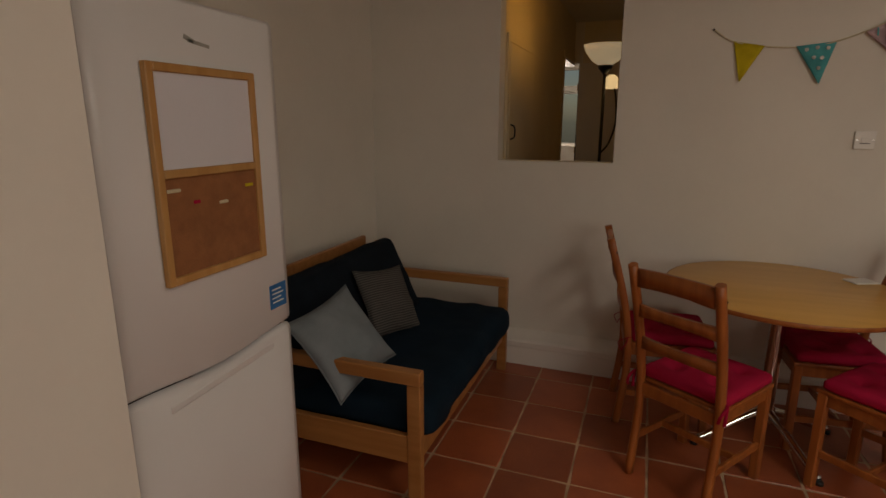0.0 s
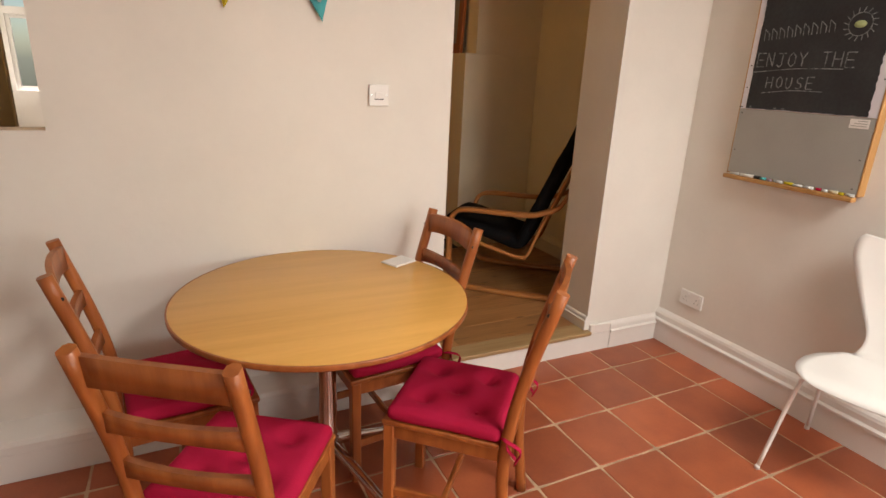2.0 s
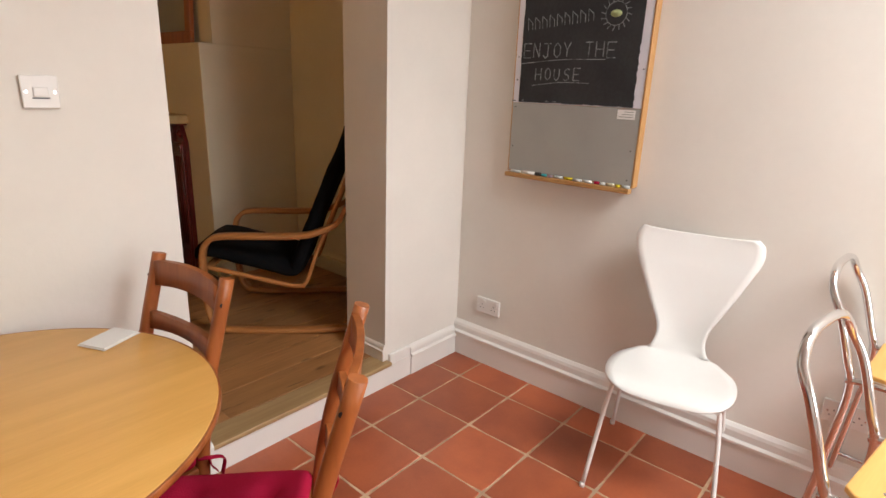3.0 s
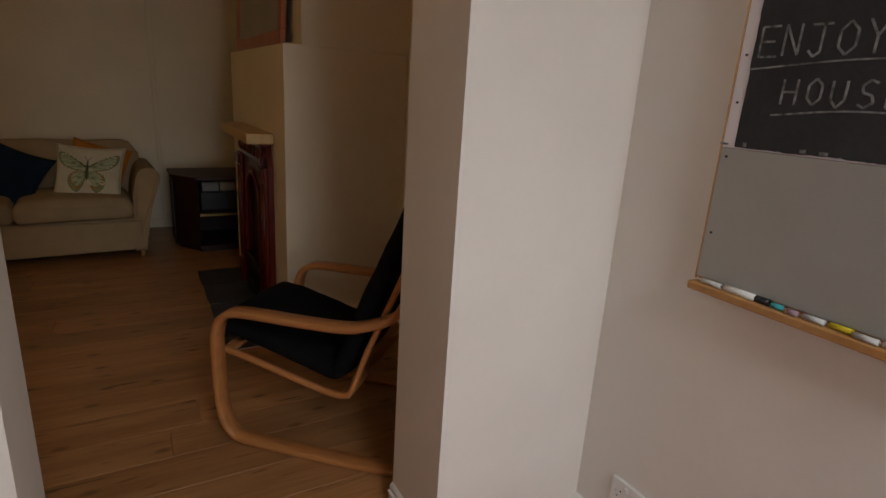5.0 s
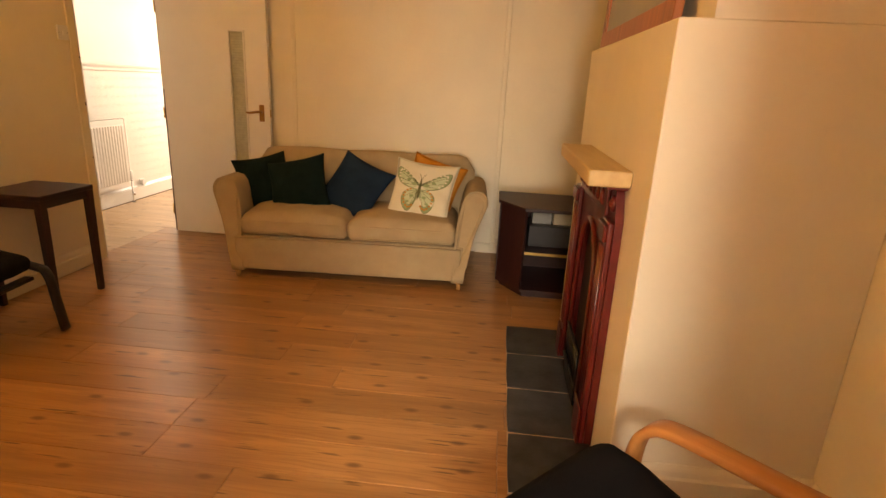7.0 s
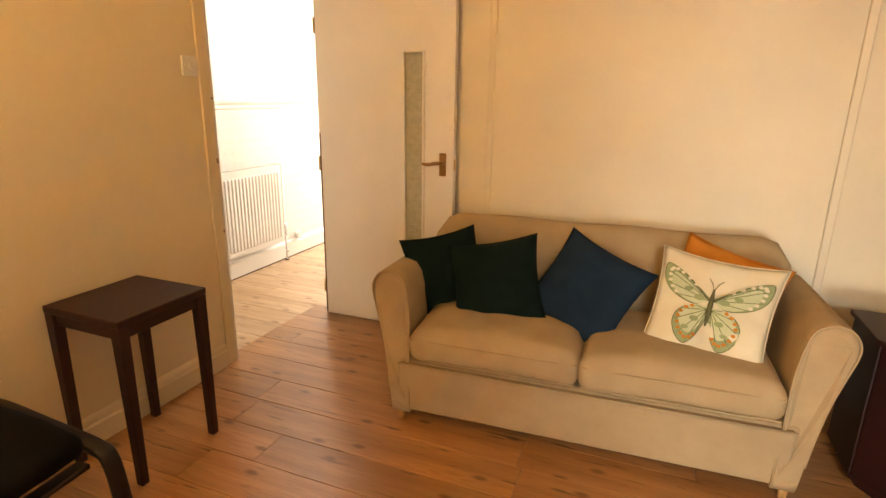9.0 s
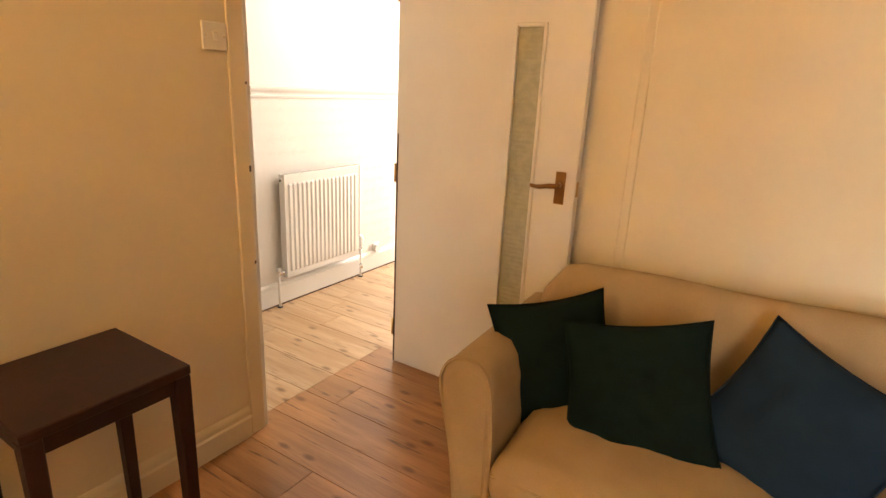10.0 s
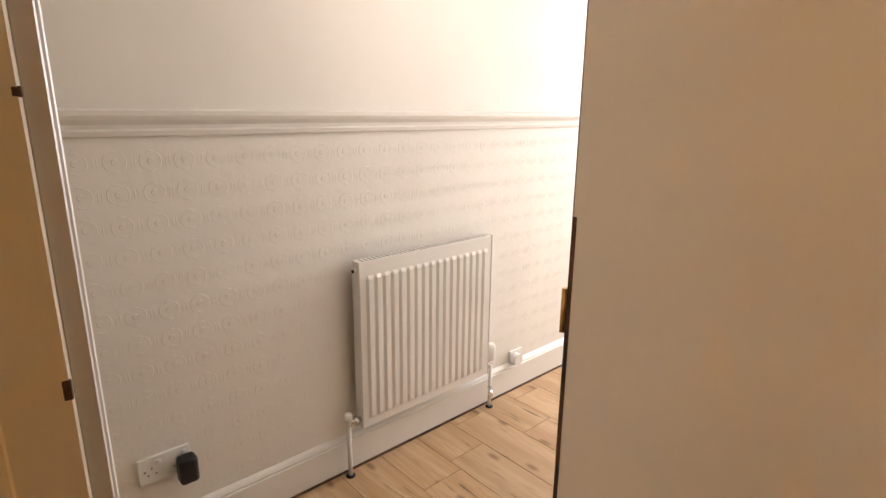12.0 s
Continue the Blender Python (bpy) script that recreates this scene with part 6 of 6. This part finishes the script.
# ---- hall ----
def radiator():
    t = thing("radiator", pose(HXL, 0, 0), "white fluted panel radiator on the hall wall", "radiator")
    y0, y1, z0, z1 = 7.70, 8.385, 0.325, 0.985
    f = 0.085
    bm = bmesh.new()
    n = 17
    prof = [(y0 + 0.004, 0.0)]
    pitch = (y1 - y0 - 0.05) / n
    for i in range(n):
        c = y0 + 0.025 + pitch * (i + 0.5)
        prof += [(c - pitch * 0.42, 0.0), (c - pitch * 0.20, 0.009), (c + pitch * 0.20, 0.009), (c + pitch * 0.42, 0.0)]
    prof.append((y1 - 0.004, 0.0))
    zz = [(z0 + 0.004, 0), (z0 + 0.035, 0), (z0 + 0.048, 1), (z1 - 0.068, 1), (z1 - 0.055, 0), (z1 - 0.004, 0)]
    rows = [[bm.verts.new((f - 0.009 + d * k, y, z)) for y, d in prof] for z, k in zz]
    for a, b in zip(rows, rows[1:]):
        for i in range(len(prof) - 1):
            bm.faces.new((a[i], a[i + 1], b[i + 1], b[i]))
    bmesh.ops.recalc_face_normals(bm, faces=bm.faces)
    bmesh.ops.solidify(bm, geom=list(bm.faces), thickness=0.004)
    part("front_panel", bm, M_TRIM, t)
    for y in (y0, y1 - 0.003):
        part("end_cover", box((0.03, y, z0), (f - 0.006, y + 0.003, z1), 0.001), M_TRIM, t)
    bm = box((0.03, y0 + 0.004, z1 - 0.006), (f - 0.010, y1 - 0.004, z1 - 0.002))
    part("top_grille", bm, M_TRIM, t)
    for i in range(34):
        y = y0 + 0.02 + i * 0.0192
        part("grille_slot", box((0.036, y, z1 - 0.0018), (f - 0.016, y + 0.009, z1 - 0.0010)), M_GREYBOARD, t)
    part("convector", box((0.03, y0 + 0.01, z0 + 0.02), (0.06, y1 - 0.01, z1 - 0.02)), M_TRIM, t)
    for z in (z0 + 0.12, z1 - 0.12):
        part("wall_bracket", box((0, y0 + 0.1, z - 0.02), (0.03, y0 + 0.13, z + 0.02)), M_TRIM, t)
        part("wall_bracket", box((0, y1 - 0.13, z - 0.02), (0.03, y1 - 0.1, z + 0.02)), M_TRIM, t)
    part("bleed_plug", tube([(0.055, y0 - 0.001, z1 - 0.035), (0.055, y0 - 0.010, z1 - 0.035)], 0.013, 14), M_TRIM, t)
    part("bleed_valve", tube([(0.055, y0 - 0.010, z1 - 0.035), (0.055, y0 - 0.014, z1 - 0.035)], 0.006, 10), M_IRON, t)
    # near side: lockshield, far side: thermostatic valve
    part("valve_body", tube([(0.055, y0 + 0.003, z0 + 0.035), (0.055, y0 - 0.055, z0 + 0.035)], 0.012, 12), M_CHROME, t)
    part("valve_nut", tube([(0.055, y0 - 0.012, z0 + 0.035), (0.055, y0 - 0.028, z0 + 0.035)], 0.019, 6), M_CHROME, t)
    part("valve_cap", tube([(0.055, y0 - 0.05, z0 + 0.045), (0.055, y0 - 0.05, z0 + 0.075)], 0.014, 12), M_PLASTIC, t)
    part("pipe", tube([(0.055, y0 - 0.05, z0 + 0.03), (0.055, y0 - 0.05, LF + 0.004)], 0.0085, 10), M_TRIM, t)
    part("valve_body", tube([(0.055, y1 - 0.003, z0 + 0.035), (0.055, y1 + 0.045, z0 + 0.035)], 0.012, 12), M_CHROME, t)
    part("valve_nut", tube([(0.055, y1 + 0.010, z0 + 0.035), (0.055, y1 + 0.026, z0 + 0.035)], 0.019, 6), M_CHROME, t)
    part("thermostat_head", lathe([(0.012, 0.05), (0.019, 0.06), (0.021, 0.12), (0.014, 0.135)], 16, Matrix.Translation((0.055, y1 + 0.04, z0))), M_PLASTIC, t)
    part("pipe", tube([(0.055, y1 + 0.04, z0 + 0.03), (0.055, y1 + 0.04, LF + 0.004)], 0.0085, 10), M_TRIM, t)
    part("drain_cock", tube([(0.055, y1 + 0.04, z0 - 0.09), (0.095, y1 + 0.005, z0 - 0.10)], 0.011, 10), M_CHROME, t)
    for y in (y0 - 0.05, y1 + 0.04):
        part("pipe_collar", lathe([(0.018, 0.0), (0.018, 0.005), (0.010, 0.007)], 14, Matrix.Translation((0.055, y, LF))), M_IRON, t)


radiator()
wall_plate("wall_socket", pose(HXL, 7.03, 0.455, 0, 0, 90), 0.147, 0.086, "white double wall socket low on the hall wall", "double")
t = thing("plug_in_adaptor", pose(HXL + 0.0137, 7.085, 0.435), "black plug-in adaptor pushed into the hall socket", "adaptor")
part("body", box((0, -0.028, -0.045), (0.05, 0.028, 0.04), 0.012, 3), M_BLACKP, t)
wall_plate("wall_socket", pose(HXL, 8.66, 0.30, 0, 0, 90), 0.086, 0.086, "white single wall socket with round timer", "single")
t = thing("plug_in_timer", pose(HXL + 0.0137, 8.64, 0.305), "white round plug-in timer in a hall socket", "timer")
part("dial", tube([(0, 0, 0), (0.035, 0, 0)], 0.030, 20), M_PLASTIC, t)

M_GLOBE = glow("opal_globe", (1.0, 0.9, 0.75), 1.2)
t = thing("pendant_light", pose(-1.42, 7.99, H), "lit round opal glass pendant hanging in the hall", "lamp")
part("ceiling_rose", lathe([(0.03, -0.03), (0.05, 0)], 20), M_TRIM, t)
part("cord", tube([(0, 0, -0.03), (0, 0, -0.43)], 0.004, 8), M_TRIM, t)
part("globe", lathe([(0.03, -0.625), (0.07, -0.605), (0.095, -0.56), (0.10, -0.53), (0.09, -0.48), (0.06, -0.445), (0.03, -0.43)], 24), M_GLOBE, t, "lit opal glass globe")

# ---- window frames behind the camera and at the hall's end ----
def window_frame(name, x0, x1, y, z0, z1, bars):
    w = structure(name, box((x0, y - 0.03, z0), (x0 + 0.05, y + 0.03, z1), 0.004), M_TRIM)
    part("frame_bar", box((x1 - 0.05, y - 0.03, z0), (x1, y + 0.03, z1), 0.004), M_TRIM, w)
    part("frame_bar", box((x0 + 0.05, y - 0.03, z1 - 0.05), (x1 - 0.05, y + 0.03, z1), 0.004), M_TRIM, w)
    part("frame_bar", box((x0 + 0.05, y - 0.03, z0), (x1 - 0.05, y + 0.03, z0 + 0.06), 0.004), M_TRIM, w)
    for b in bars:
        part("mullion", box((b - 0.025, y - 0.025, z0 + 0.06), (b + 0.025, y + 0.025, z1 - 0.05), 0.004), M_TRIM, w)
    return w


window_frame("window_1", WIN[0], WIN[1], YB - 0.1, WIN[2], WIN[3], (0.85,))
window_frame("window_2", HXL + 0.12, LXB - 0.12, HY1 + 0.07, LF + 0.9, LF + 1.95, ())

# ---- floors, piece by piece ----
def tile_mesh(seed, sx, sy, th, bev):
    rng = random.Random(seed)
    bm = bmesh.new()
    n = 4
    ring = []
    for (ax, ay), (bx, by) in (((-1, -1), (1, -1)), ((1, -1), (1, 1)), ((1, 1), (-1, 1)), ((-1, 1), (-1, -1))):
        for k in range(n):
            u = k / n
            x, y = ax + (bx - ax) * u, ay + (by - ay) * u
            if k == 0:
                x, y = x * 0.982, y * 0.982
            ring.append(((x * sx / 2 + rng.uniform(-1, 1) * 0.0012), (y * sy / 2 + rng.uniform(-1, 1) * 0.0012)))
    lo = [bm.verts.new((x, y, -th)) for x, y in ring]
    mid = [bm.verts.new((x, y, -bev)) for x, y in ring]
    hi = [bm.verts.new((x * (1 - 2 * bev / sx), y * (1 - 2 * bev / sy), 0)) for x, y in ring]
    k = len(ring)
    for a, b in ((lo, mid), (mid, hi)):
        for i in range(k):
            bm.faces.new((a[i], a[(i + 1) % k], b[(i + 1) % k], b[i]))
    bm.faces.new(hi)
    me = bpy.data.meshes.new("tile")
    bm.normal_update()
    bm.to_mesh(me)
    bm.free()
    return me


floor_k = tagged(new("floor_kitchen"), kind="structure")
P, TX, TY = 0.3085, 2.333, 2.640
tiles = [tile_mesh(i, P - 0.008, P - 0.008, 0.014, 0.0025) for i in range(6)]
for me in tiles:
    me.materials.append(M_TERRA)
rng = random.Random(7)
for i in range(-13, 3):
    for j in range(-17, 3):
        x, y = TX + (i + 0.5) * P, TY + (j + 0.5) * P
        if x - P / 2 > XR or x + P / 2 < XL or y - P / 2 > W1 - 0.05 or y + P / 2 < YB:
            continue
        ob = new("floor_tile", rng.choice(tiles))
        ob.parent = floor_k
        ob.location = (x, y, rng.uniform(-0.0008, 0.0004))
        ob.rotation_euler = (rng.uniform(-0.002, 0.002), rng.uniform(-0.002, 0.002), rng.choice((0, 1, 2, 3)) * math.pi / 2 + rng.uniform(-0.004, 0.004))


def plank_floor(name, x0, x1, y0, y1, w, length, material, seed, holes=()):
    root = tagged(new(name), kind="structure")
    rng = random.Random(seed)
    cache = {}
    y = y0
    while y < y1 - 0.01:
        yw = min(w, y1 - y)
        x = x0 - rng.uniform(0.1, length)
        while x < x1:
            xe = x + length
            a, b = max(x, x0), min(xe, x1)
            if b - a > 0.03:
                key = (round(b - a, 3), round(yw, 3))
                if key not in cache:
                    bm = bmesh.new()
                    add_box(bm, (-(b - a) / 2 + 0.0006, -yw / 2 + 0.0006, -0.012), ((b - a) / 2 - 0.0006, yw / 2 - 0.0006, 0), 0.0014)
                    me = bpy.data.meshes.new("plank")
                    bm.normal_update()
                    bm.to_mesh(me)
                    bm.free()
                    me.materials.append(material)
                    cache[key] = me
                ob = new("floorboard", cache[key])
                ob.parent = root
                ob.location = ((a + b) / 2, y + yw / 2, LF)
            x = xe
        y += w
    return root


plank_floor("floor_living", LXB, LXR, W1 + 0.06, 5.72, 0.19, 1.28, M_LAM, 2)
plank_floor("floor_living_far", LXB + 0.07, LXR, 5.72, 7.62, 0.19, 1.28, M_LAM, 3)
plank_floor("floor_hall_near", HXL, LXB + 0.07, 5.72, 7.62, 0.19, 1.28, M_LAMLIT, 4)
plank_floor("floor_hall", HXL, NX, 7.62, HY1, 0.19, 1.28, M_LAMLIT, 5)
# nosing board of the step
bm = bmesh.new()
add_box(bm, (OX0 + 0.001, W1 - 0.065, LF - 0.022), (OX1 + 0.018, W1 + 0.059, LF), 0.005, 2)
structure("step_nosing_board", bm, M_PINEX)

# hearth of slate tiles
hearth = tagged(new("hearth"), kind="structure")
hm = tile_mesh(40, 0.325, 0.336, 0.008, 0.002)
hm.materials.append(M_SLATE)
for i in range(4):
    ob = new("slate_tile", hm)
    ob.parent = hearth
    ob.location = (1.976 + 0.1635, 6.16 - 0.3425 * (i + 0.5), LF + 0.009)
ob = structure("hearth_grout", box((1.977, 4.792, LF + 0.0005), (BX, 6.158, LF + 0.006)), M_GROUT)
